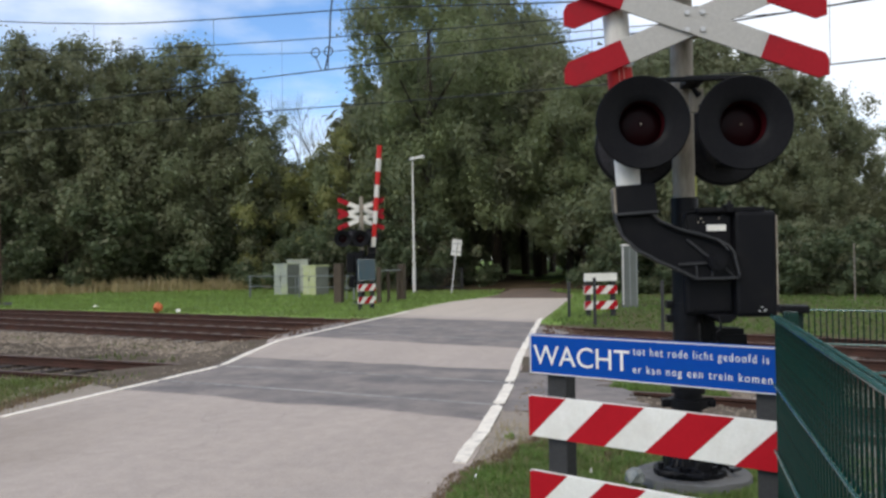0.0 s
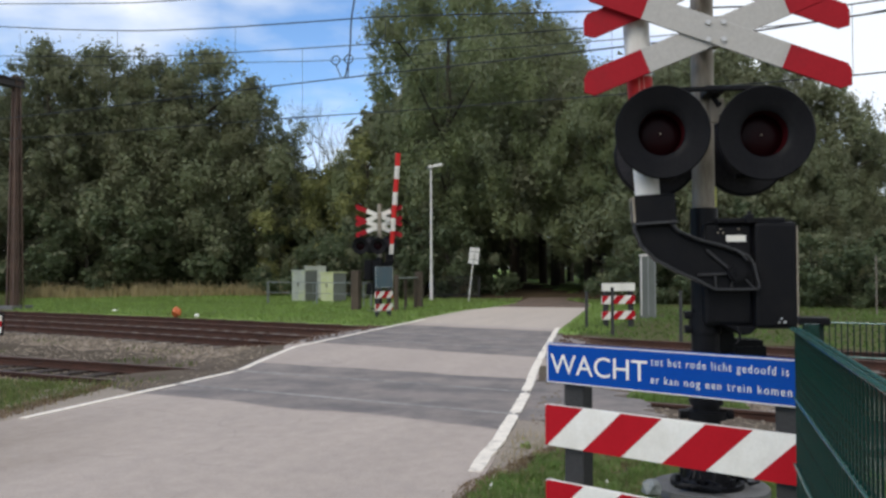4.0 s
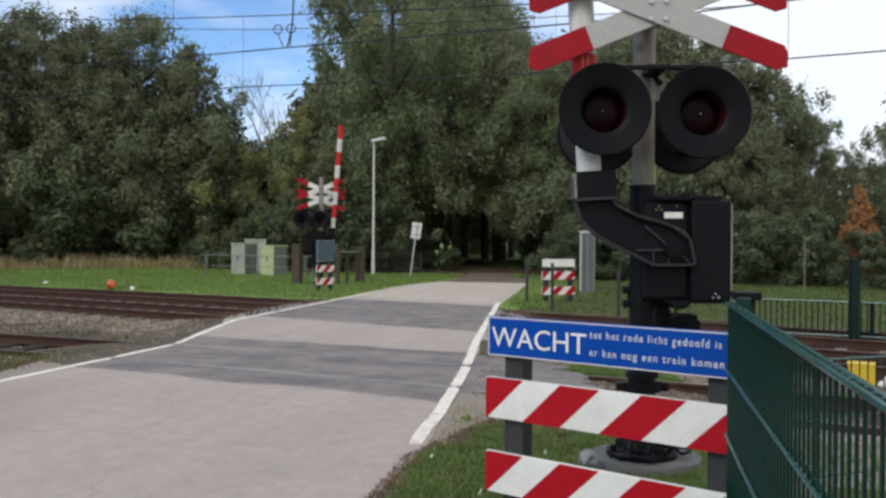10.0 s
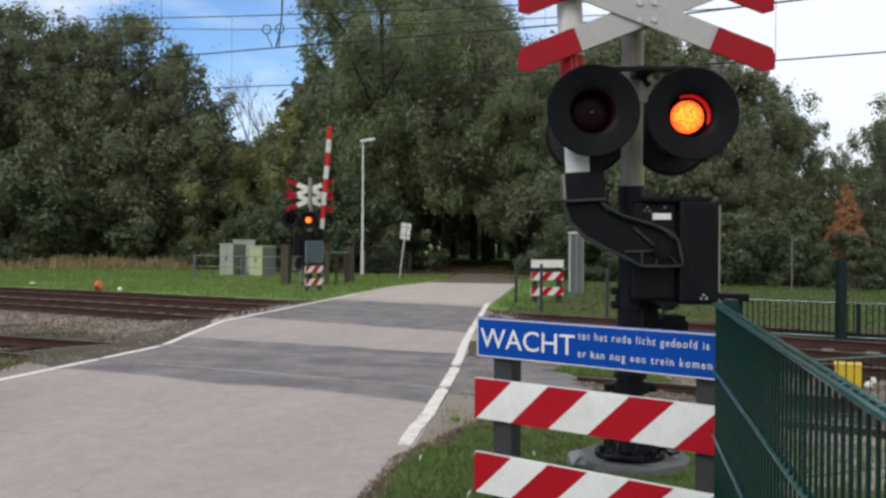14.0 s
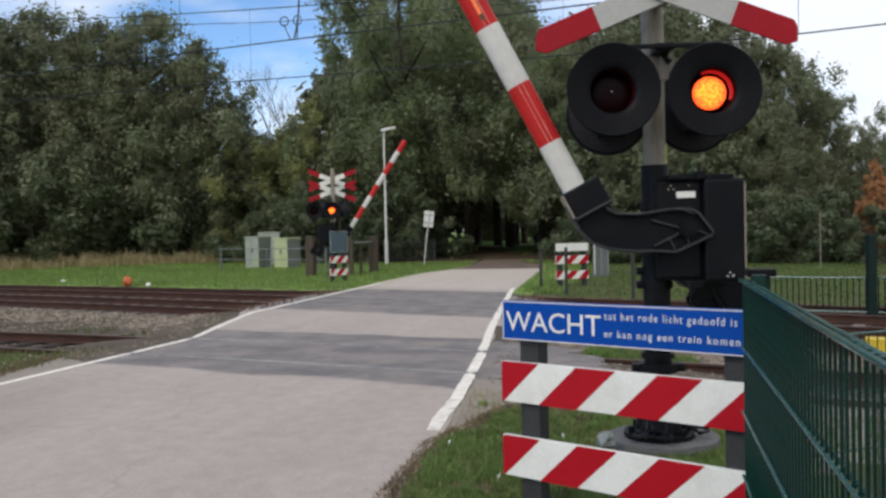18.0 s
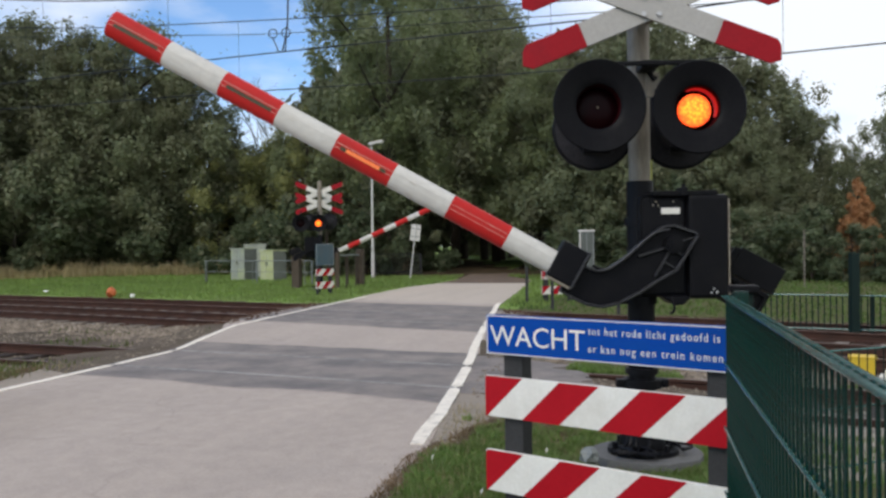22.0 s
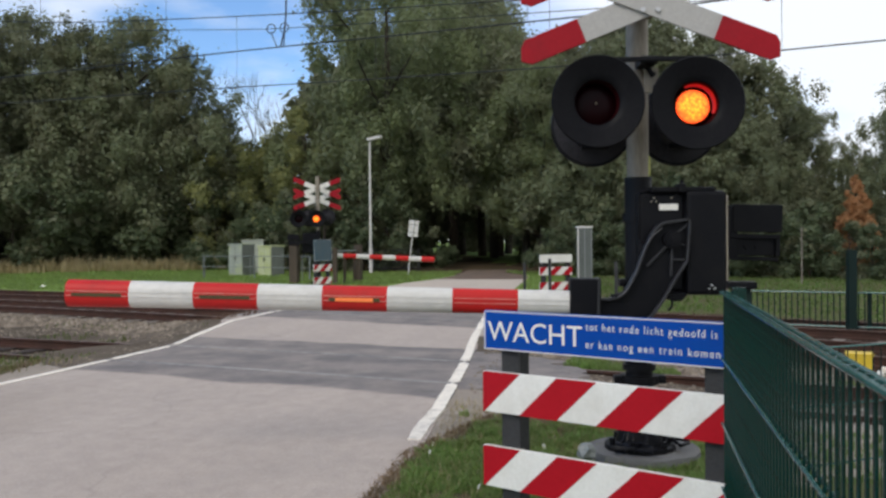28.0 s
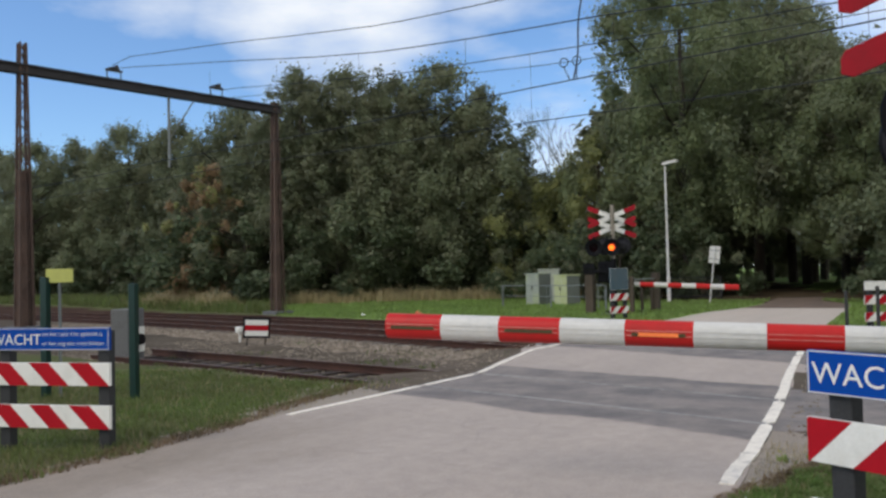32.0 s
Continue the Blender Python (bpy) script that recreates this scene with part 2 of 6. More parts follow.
M["asphalt"] = road_material()
M["line"] = material("worn white road paint", (0.86, 0.79, 0.68), 0.7, second=(0.68, 0.61, 0.52), scale=5, fine=60, amount=0.8, bump=0.1, dirt=(0.36, 0.32, 0.275), dirt_scale=7)
M["ground"] = material("grassy earth", (0.075, 0.10, 0.032), 0.95, second=(0.10, 0.083, 0.045), scale=0.5, fine=9, amount=1.0, bump=0.5, bump_scale=30, dirt=(0.08, 0.095, 0.034), dirt_scale=0.25)
M["earth"] = material("dark brown track bed", (0.115, 0.095, 0.073), 0.95, second=(0.065, 0.052, 0.039), scale=0.7, fine=20, amount=1.0, bump=0.6, bump_scale=40, dirt=(0.05, 0.042, 0.032), dirt_scale=0.5)
M["stone"] = material("grey-brown ballast stone", (0.25, 0.208, 0.165), 0.9, second=(0.085, 0.068, 0.053), scale=4, fine=40, amount=1.0, spread=0.65)
M["rust_stone"] = material("rust-stained ballast stone", (0.1, 0.06, 0.042), 0.95, second=(0.048, 0.028, 0.02), scale=4, fine=40, amount=1.0, spread=0.5)
M["rust_bed"] = material("rust-stained track bed", (0.07, 0.042, 0.03), 0.95, second=(0.04, 0.024, 0.018), scale=1.2, fine=25, amount=1.0, bump=0.6, bump_scale=40)
M["rail"] = material("rusty rail steel", (0.078, 0.037, 0.026), 0.8, metal=0.15, second=(0.042, 0.024, 0.018), scale=3, fine=50, amount=1.0, bump=0.3)
M["rail_top"] = material("worn rail head", (0.16, 0.11, 0.09), 0.5, metal=0.5, second=(0.09, 0.055, 0.04), scale=2, fine=40)
M["sleeper"] = material("weathered concrete sleeper", (0.27, 0.235, 0.2), 0.9, second=(0.12, 0.1, 0.085), scale=3, fine=60, amount=0.9, bump=0.3)
M["concrete"] = material("grey concrete", (0.133, 0.134, 0.134), 0.85, second=(0.1, 0.096, 0.092), scale=3, fine=70, amount=0.9, bump=0.3, dirt=(0.07, 0.066, 0.06), dirt_scale=3)
M["black"] = material("satin black painted metal", (0.0036, 0.0038, 0.0055), 0.42, second=(0.006, 0.006, 0.0075), scale=5, fine=90, amount=1.0, bump=0.08, dirt=(0.0095, 0.009, 0.0095), dirt_scale=6)
M["black_edge"] = material("lighter black of casting rims and ribs", (0.013, 0.0135, 0.016), 0.4, second=(0.022, 0.022, 0.024), scale=6, fine=60, amount=1.0)
# black raised to grey: skylight on the rear casings put into the colour
M["lamp_case"] = material("black lamp casing lightened as if skylit", (0.03, 0.029, 0.033), 0.55, second=(0.013, 0.0125, 0.0145), scale=4, fine=50, amount=1.0)
M["black_matt"] = material("matt black lamp board", (0.005, 0.005, 0.0065), 0.45, second=(0.0095, 0.0095, 0.0105), scale=4, fine=60, amount=1.0)
M["grey_post"] = material("weathered galvanised steel", (0.30, 0.265, 0.21), 0.6, metal=0.25, second=(0.2, 0.17, 0.13), scale=3, fine=50, amount=1.0, stretch=(1, 1, 0.25), bump=0.1)
M["silver"] = material("galvanised sheet steel", (0.21, 0.225, 0.215), 0.6, metal=0.3, second=(0.14, 0.15, 0.145), scale=3, fine=40, stretch=(1, 1, 0.3))
M["zinc_door"] = material("dull zinc cabinet skin", (0.13, 0.14, 0.13), 0.55, metal=0.3, second=(0.085, 0.095, 0.088), scale=3, fine=40, amount=1, stretch=(1, 1, 0.3))
M["bolt"] = material("zinc bolt", (0.55, 0.55, 0.55), 0.4, metal=0.8)
M["sign_white"] = material("white retroreflective sheet", (0.78, 0.76, 0.7), 0.5, second=(0.66, 0.64, 0.57), scale=3, fine=60, amount=0.7, dirt=(0.6, 0.57, 0.5), dirt_scale=4)
# darker copy of sign_white: the near crosses' shade is put into the colour
M["cross_white"] = material("shade-darkened white cross board", (0.42, 0.405, 0.38), 0.6, second=(0.34, 0.325, 0.305), scale=3, fine=50, amount=0.8, dirt=(0.31, 0.295, 0.275), dirt_scale=3)
M["sign_red"] = material("red retroreflective sheet", (0.40, 0.008, 0.016), 0.5, second=(0.33, 0.006, 0.012), scale=4, fine=60, amount=0.7)
# sign_red made darker, with the shade on the cross ends in its colour
M["cross_red"] = material("shade-darkened red cross end", (0.33, 0.012, 0.02), 0.55, second=(0.27, 0.01, 0.017), scale=3, fine=50, amount=0.8, dirt=(0.22, 0.014, 0.02), dirt_scale=3)
M["boom_white"] = material("white barrier tube", (0.62, 0.6, 0.555), 0.5, second=(0.51, 0.49, 0.45), scale=2, fine=40, amount=0.8, stretch=(0.4, 1, 1), dirt=(0.41, 0.40, 0.38), dirt_scale=4)
M["boom_red"] = material("red barrier tube", (0.50, 0.02, 0.018), 0.45, second=(0.42, 0.016, 0.015), scale=3, fine=50, amount=0.8, dirt=(0.32, 0.018, 0.015), dirt_scale=4)
# pale red paints the highlight lines along the red segments
M["ridge"] = material("red tube ridge paled as a highlight", (0.6, 0.25, 0.2), 0.5, second=(0.5, 0.1, 0.08), scale=4, fine=20, amount=1)
M["slot"] = material("dark strip lens", (0.07, 0.05, 0.012), 0.3, second=(0.03, 0.022, 0.01))
M["strip_lit"] = material("lit amber strip", (0.4, 0.12, 0.03), 0.4, emit=(1.0, 0.2, 0.04), emit_strength=0.5)
M["blue"] = material("blue sign sheet", (0.0008, 0.055, 0.31), 0.5, second=(0.0008, 0.046, 0.26), scale=2, fine=40, amount=0.6, dirt=(0.003, 0.06, 0.27), dirt_scale=3)
M["sign_grey"] = material("dark recycled plastic post", (0.045, 0.045, 0.045), 0.7, second=(0.03, 0.03, 0.03), scale=4, fine=60, amount=1, bump=0.15)
M["green"] = material("dark green coated steel", (0.0025, 0.026, 0.02), 0.32, second=(0.002, 0.02, 0.015), scale=6, fine=60, amount=0.8)
M["green_wire"] = material("glossy dark green wire", (0.0024, 0.026, 0.021), 0.2, second=(0.0016, 0.018, 0.0145), scale=6, fine=60, amount=0.8)
M["post_green"] = material("blackish green painted steel", (0.005, 0.017, 0.0145), 0.6, second=(0.004, 0.012, 0.01), scale=5, fine=50, amount=0.8)
# lighter than the wire green: sky highlights on the rods are in the colour
M["green_rail"] = material("green coated rod with painted highlight", (0.03, 0.115, 0.1), 0.25, second=(0.012, 0.062, 0.052), scale=6, fine=60, amount=0.8)
M["lens"] = material("dark red lens", (0.007, 0.0004, 0.0012), 0.3, second=(0.004, 0.0003, 0.0008), scale=20, fine=90)
M["mast"] = material("rusty brown lattice steel", (0.115, 0.07, 0.05), 0.8, metal=0.2, second=(0.07, 0.045, 0.035), scale=2, fine=30, amount=1)
M["beam"] = material("dark weathered steel beam", (0.045, 0.042, 0.045), 0.7, metal=0.3, second=(0.03, 0.026, 0.025), scale=2, fine=30, amount=1)
M["wire"] = material("weathered copper wire", (0.03, 0.032, 0.035), 0.6, metal=0.4)
M["insulator"] = material("glazed insulator", (0.03, 0.03, 0.034), 0.3)
M["lamp_pole"] = material("pale grey lamp pole", (0.6, 0.58, 0.55), 0.5, second=(0.48, 0.46, 0.43), scale=1.5, fine=30, amount=0.8)
M["cabinet"] = material("pale grey-green cabinet", (0.36, 0.38, 0.31), 0.6, second=(0.28, 0.3, 0.24), scale=2, fine=30, amount=0.9, dirt=(0.2, 0.21, 0.17), dirt_scale=3)
M["cabinet_lime"] = material("lime painted cabinet front", (0.36, 0.39, 0.16), 0.6, second=(0.42, 0.43, 0.30), scale=2.5, fine=9, amount=0.9)
M["cabinet_tagged"] = material("grey cabinet front with lime paint marks", (0.33, 0.35, 0.29), 0.6, second=(0.22, 0.235, 0.2), scale=2, fine=30, amount=0.9, dirt=(0.37, 0.41, 0.13), dirt_scale=1.6)
M["old_sleeper"] = material("rotten timber sleeper", (0.05, 0.034, 0.027), 0.95, second=(0.028, 0.02, 0.016), scale=3, fine=40, amount=1, bump=0.4)
# cabinet colour darkened to paint in the shaded side; handles use it too
M["cabinet_dark"] = material("shade-darkened cabinet paint", (0.17, 0.18, 0.16), 0.6, second=(0.12, 0.125, 0.11), scale=2, fine=30, amount=0.9)
M["bark"] = material("grey-brown bark", (0.06, 0.047, 0.034), 0.95, second=(0.032, 0.025, 0.018), scale=2, fine=20, amount=1, stretch=(1, 1, 0.2), bump=0.6, bump_scale=12)
M["post_wood"] = material("weathered timber post", (0.085, 0.062, 0.044), 0.9, second=(0.05, 0.038, 0.027), scale=3, fine=30, amount=1, stretch=(1, 1, 0.15), bump=0.4)
M["leaf_oak"] = leaf_material("dark oak leaves", (0.215, 0.225, 0.13), (0.15, 0.16, 0.096))
M["leaf_mid"] = leaf_material("green-grey leaves", (0.235, 0.265, 0.148), (0.17, 0.19, 0.108))
M["leaf_fresh"] = leaf_material("sunlit green leaves", (0.235, 0.275, 0.132), (0.165, 0.19, 0.094))
M["leaf_yellow"] = leaf_material("yellowing leaves", (0.345, 0.355, 0.14), (0.24, 0.25, 0.1))
M["leaf_brown"] = leaf_material("browning leaves", (0.4, 0.27, 0.15), (0.29, 0.21, 0.12))
M["leaf_orange"] = leaf_material("autumn orange leaves", (0.55, 0.28, 0.13), (0.4, 0.22, 0.1))
M["bramble"] = leaf_material("low bramble leaves", (0.135, 0.168, 0.085), (0.085, 0.11, 0.056))
M["grass"] = leaf_material("fresh grass blades", (0.21, 0.31, 0.075), (0.14, 0.18, 0.056), 0.4)
M["verge_blade"] = leaf_material("verge grass blades", (0.12, 0.17, 0.043), (0.115, 0.112, 0.045), 0.5)
M["near_blade"] = leaf_material("short green verge grass", (0.15, 0.25, 0.058), (0.135, 0.17, 0.055), 0.45)
M["withered"] = leaf_material("brown withered grass", (0.24, 0.165, 0.1), (0.13, 0.095, 0.055), 0.5)
M["dry_grass"] = leaf_material("dry grass stalks", (0.46, 0.375, 0.215), (0.29, 0.24, 0.125), 0.4)
M["orange"] = material("faded orange plastic", (0.5, 0.12, 0.03), 0.6)
M["yellow"] = material("yellow painted box", (0.62, 0.43, 0.02), 0.5, second=(0.5, 0.34, 0.02))
M["pale_yellow"] = material("pale yellow plate", (0.62, 0.62, 0.16), 0.5)
M["litter"] = material("brown leaf litter", (0.09, 0.065, 0.04), 0.95, second=(0.05, 0.04, 0.025), scale=0.8, fine=14, amount=1, bump=0.5, bump_scale=25)
M["field"] = material("bright meadow turf", (0.185, 0.28, 0.07), 0.95, second=(0.135, 0.175, 0.055), scale=0.4, fine=12, amount=1, bump=0.5, bump_scale=30, dirt=(0.10, 0.135, 0.045), dirt_scale=0.35)
M["worn_steel"] = material("worn pale rail groove", (0.33, 0.308, 0.288), 0.85, second=(0.15, 0.142, 0.138), scale=0.9, fine=7, amount=1)
M["gravel"] = material("sandy gravel shoulder", (0.37, 0.32, 0.27), 0.95, second=(0.24, 0.203, 0.167), scale=1.5, fine=60, amount=1, bump=0.8, bump_scale=45, dirt=(0.21, 0.175, 0.14), dirt_scale=1.5)
M["dark_dirt"] = material("trodden dark grey dirt", (0.15, 0.122, 0.096), 0.95, second=(0.085, 0.068, 0.053), scale=1.1, fine=40, amount=1, bump=0.6, bump_scale=40, dirt=(0.085, 0.082, 0.05), dirt_scale=0.9)
M["soil"] = material("brown verge soil with dead grass", (0.125, 0.1, 0.062), 0.95, second=(0.075, 0.06, 0.038), scale=2.5, fine=40, amount=1, bump=0.8, bump_scale=50, dirt=(0.10, 0.115, 0.045), dirt_scale=2)
M["pale_ballast"] = material("pale ballast stone", (0.34, 0.305, 0.26), 0.9, second=(0.17, 0.15, 0.125), scale=4, fine=40, amount=1.0, spread=0.5)
M["cable_grey"] = material("faded grey cable sheath", (0.035, 0.035, 0.038), 0.5)
M["teal"] = material("dull teal painted panel", (0.035, 0.085, 0.115), 0.6, second=(0.07, 0.09, 0.10), scale=3, fine=20, amount=1.0)
# brown leaves plus the wood's shade, both put into the lane's colour
M["lane"] = material("shade-darkened lane with brown leaves", (0.16, 0.105, 0.072), 0.95, second=(0.085, 0.062, 0.045), scale=1.2, fine=14, amount=1, bump=0.5, bump_scale=25)


def led_material():
    m = bpy.data.materials.new("lit lamp cells")
    m.use_nodes = True
    n, l = m.node_tree.nodes, m.node_tree.links
    b = n["Principled BSDF"]
    tc, vo = n.new("ShaderNodeTexCoord"), n.new("ShaderNodeTexVoronoi")
    vo.inputs["Scale"].default_value = 46
    l.new(tc.outputs["Object"], vo.inputs["Vector"])
    mr = n.new("ShaderNodeValToRGB")
    mr.color_ramp.elements[0].color, mr.color_ramp.elements[1].color = (1.0, 0.43, 0.02, 1), (1.0, 0.16, 0.006, 1)
    mr.color_ramp.elements[0].position, mr.color_ramp.elements[1].position = 0.2, 0.75
    l.new(vo.outputs["Distance"], mr.inputs["Fac"])
    b.inputs["Base Color"].default_value = (0.3, 0.02, 0.01, 1)
    # redder towards the rim
    far, edge, mix = n.new("ShaderNodeVectorMath"), n.new("ShaderNodeMapRange"), n.new("ShaderNodeMix")
    far.operation, mix.data_type = "LENGTH", "RGBA"
    l.new(tc.outputs["Object"], far.inputs[0])
    edge.inputs[1].default_value, edge.inputs[2].default_value = 0.07, 0.118
    l.new(far.outputs["Value"], edge.inputs[0])
    l.new(edge.outputs[0], mix.inputs[0])
    l.new(mr.outputs["Color"], mix.inputs[6])
    mix.inputs[7].default_value = (1.0, 0.045, 0.008, 1)
    l.new(mix.outputs[2], b.inputs["Emission Color"])
    b.inputs["Emission Strength"].default_value = 1.85
    return m


M["led"] = led_material()
M["hood"] = material("red-black lamp hood", (0.034, 0.002, 0.004), 0.6, second=(0.024, 0.0015, 0.003))
# emission that imitates lamp light falling on the inner hood
M["hood_glow"] = material("red glow on the lit lamp's hood", (0.2, 0.004, 0.004), 0.5, emit=(1.0, 0.015, 0.02), emit_strength=0.33)
for k, v in (("black", 0.13), ("black_matt", 0.07), ("sign_grey", 0.2), ("lens", 0.07), ("hood", 0.1), ("lamp_case", 0.15), ("sign_red", 0.12), ("cross_red", 0.12), ("blue", 0.12), ("green", 0.5), ("post_green", 0.2), ("boom_red", 0.2), ("ground", 0.08), ("earth", 0.05), ("gravel", 0.08), ("stone", 0.1), ("rust_stone", 0.1), ("rust_bed", 0.05), ("litter", 0.05), ("field", 0.08), ("asphalt", 0.2), ("sleeper", 0.1), ("rail", 0.2), ("dark_dirt", 0.05), ("soil", 0.05), ("pale_ballast", 0.1)):
    M[k].node_tree.nodes["Principled BSDF"].inputs["Specular IOR Level"].default_value = v


# ---- mesh helpers ----
def part(name, bm, mat, parent, label="", smooth=False):
    me = bpy.data.meshes.new(name)
    if smooth:
        for f in bm.faces:
            f.smooth = True
    bm.normal_update()
    bm.to_mesh(me)
    bm.free()
    for x in (mat if isinstance(mat, (list, tuple)) else [mat]):
        me.materials.append(M[x])
    ob = new(name, me)
    if parent is not None:
        ob.parent = parent
    if label:
        ob["label"] = label
    if smooth:
        me.set_sharp_from_angle(angle=radians(40))
    return ob


def thing(name, m, label, category, group="", kind=""):
    ob = new(name)
    ob.empty_display_size = 0.2
    ob.matrix_world = m
    return tagged(ob, label, category, group, kind)


def box(bm, x0, x1, y0, y1, z0, z1, bevel=0.0, mi=0):
    r = bmesh.ops.create_cube(bm, size=1, matrix=Matrix.Translation(((x0 + x1) / 2, (y0 + y1) / 2, (z0 + z1) / 2)) @ Matrix.Diagonal((abs(x1 - x0), abs(y1 - y0), abs(z1 - z0), 1)))
    fs = {f for v in r["verts"] for f in v.link_faces}
    for f in fs:
        f.material_index = mi
    if bevel:
        bmesh.ops.bevel(bm, geom=list({e for f in fs for e in f.edges}), offset=bevel, segments=2, profile=0.6, affect="EDGES")
    return bm


def tube(bm, a, b, r0, r1=None, n=12, caps=True):
    a, b = Vector(a), Vector(b)
    d = b - a
    m = Matrix.Translation((a + b) / 2) @ d.to_track_quat("Z", "Y").to_matrix().to_4x4()
    bmesh.ops.create_cone(bm, cap_ends=caps, segments=n, radius1=r0, radius2=r0 if r1 is None else r1, depth=d.length, matrix=m)
    return bm


def sweep(bm, pts, r, n=7, steps=4):
    """A round cable along a smoothed line of points, one closed skin."""
    pts = [Vector(p) for p in pts]
    line = []
    for i in range(len(pts) - 1):
        a, b, c, d = pts[max(0, i - 1)], pts[i], pts[i + 1], pts[min(len(pts) - 1, i + 2)]
        for k in range(steps):
            u = k / steps
            line.append(0.5 * (2 * b + (c - a) * u + (2 * a - 5 * b + 4 * c - d) * u * u + (3 * b - a - 3 * c + d) * u ** 3))
    line.append(pts[-1])
    rings = []
    for i, p in enumerate(line):
        d = line[min(i + 1, len(line) - 1)] - line[max(i - 1, 0)]
        q = d.to_track_quat("Z", "Y")
        rings.append([bm.verts.new(p + q @ Vector((r * math.cos(2 * math.pi * j / n), r * math.sin(2 * math.pi * j / n), 0))) for j in range(n)])
    for a, b in zip(rings, rings[1:]):
        s = min(range(n), key=lambda j: (b[j].co - a[0].co).length)
        for j in range(n):
            bm.faces.new((a[j], a[(j + 1) % n], b[(j + 1 + s) % n], b[(j + s) % n]))
    bm.faces.new(rings[0])
    bm.faces.new(rings[-1])
    bmesh.ops.recalc_face_normals(bm, faces=bm.faces[:])
    return bm


def prism(bm, pts, y0, y1, bevel=0.0):
    """A plate with an outline in x and z, between two depths."""
    lo = [bm.verts.new((x, y0, z)) for x, z in pts]
    hi = [bm.verts.new((x, y1, z)) for x, z in pts]
    n = len(pts)
    fs = [bm.faces.new(lo), bm.faces.new(hi[::-1])]
    fs += [bm.faces.new((lo[i], hi[i], hi[(i + 1) % n], lo[(i + 1) % n])) for i in range(n)]
    bmesh.ops.recalc_face_normals(bm, faces=fs)
    if bevel:
        bmesh.ops.bevel(bm, geom=list({e for f in fs for e in f.edges}), offset=bevel, segments=1, affect="EDGES")
    return bm


def lathe(bm, profile, n=32, cap=False):
    """Turns (radius, y) points round the y axis."""
    rings = []
    for r, y in profile:
        rings.append([bm.verts.new((r * math.cos(2 * math.pi * i / n), y, r * math.sin(2 * math.pi * i / n))) for i in range(n)])
    for a, b in zip(rings, rings[1:]):
        for i in range(n):
            bm.faces.new((a[i], b[i], b[(i + 1) % n], a[(i + 1) % n]))
    if cap:
        bm.faces.new(rings[-1])
    bmesh.ops.recalc_face_normals(bm, faces=bm.faces[:])
    return bm


def lettering(name, text, size, mat, parent, m, bold=0.0, width=None, gap=1.0):
    cu = bpy.data.curves.new(name, "FONT")
    cu.body, cu.size, cu.extrude, cu.offset, cu.resolution_u = text, size, 0.0008, bold, 3
    cu.space_character = gap
    tmp = bpy.data.objects.new(name, cu)
    scene.collection.objects.link(tmp)
    bpy.context.view_layer.update()
    me = bpy.data.meshes.new_from_object(tmp.evaluated_get(bpy.context.evaluated_depsgraph_get()))
    bpy.data.objects.remove(tmp)
    if width:
        xs = [v.co.x for v in me.vertices]
        k = width / (max(xs) - min(xs))
        for v in me.vertices:
            v.co.x *= k
    me.materials.clear()
    me.materials.append(M[mat])
    # one part for each word: cut where the gap between letters is wide
    xs = sorted((min(me.vertices[i].co.x for i in p.vertices), max(me.vertices[i].co.x for i in p.vertices)) for p in me.polygons)
    cuts, reach = [], xs[0][1]
    for lo, hi in xs:
        if lo - reach > 0.3 * size:
            cuts.append((lo + reach) / 2)
        reach = max(reach, hi)
    for k in range(len(cuts) + 1):
        lo, hi = ([-99] + cuts)[k], (cuts + [99])[k]
        bm = bmesh.new()
        bm.from_mesh(me)
        bmesh.ops.delete(bm, geom=[v for v in bm.verts if not lo < v.co.x < hi], context="VERTS")
        bmesh.ops.remove_doubles(bm, verts=bm.verts[:], dist=1e-5)
        word = bpy.data.meshes.new(name)
        bm.to_mesh(word)
        bm.free()
        word.materials.append(M[mat])
        ob = new(name, word)
        ob.parent, ob.matrix_local = parent, m


def flat_mesh(name, verts, faces, mat):
    me = bpy.data.meshes.new(name)
    me.from_pydata(verts, [], faces)
    me.materials.append(M[mat])
    me.update()
    return me


# ---- plan ----
def main_line(x):
    """The far edge of the two main tracks bends slightly; y at x."""
    q = max(-45.0, min(16.0, x))
    s = -0.29 - 0.0065 * (q + 10.3)
    return -0.29 * (q + 10.3) - 0.00325 * (q + 10.3) ** 2 + s * (x - q)


def track_y(x, k):
    if k == "siding":
        q = max(-24.0, min(9.0, x))
        s = -0.14 - 0.008 * (q + 10)
        return 10.8 - 0.14 * (q + 10) - 0.004 * (q + 10) ** 2 + s * (x - q)
    return {"near": 16.95, "far": 20.35}[k] + main_line(x)


def road_left(y):
    return float(np.interp(y, [-30, 3.4, 7.0, 11.1, 12.9, 14.9, 19.3, 22.0, 25.4, 29.5, 32.2, 36, 44], [-6.0, -6.56, -6.93, -6.95, -7.47, -8.0, -8.22, -8.34, -8.56, -8.66, -8.25, -8.3, -9.3]))


def road_right(y):
    return float(np.interp(y, [-30, 4.6, 6.17, 7.7, 9.8, 13.3, 21.0, 32.4, 36, 40], [1.6, -1.66, -1.76, -1.92, -2.19, -2.75, -3.82, -4.74, -5.2, -7.0]))


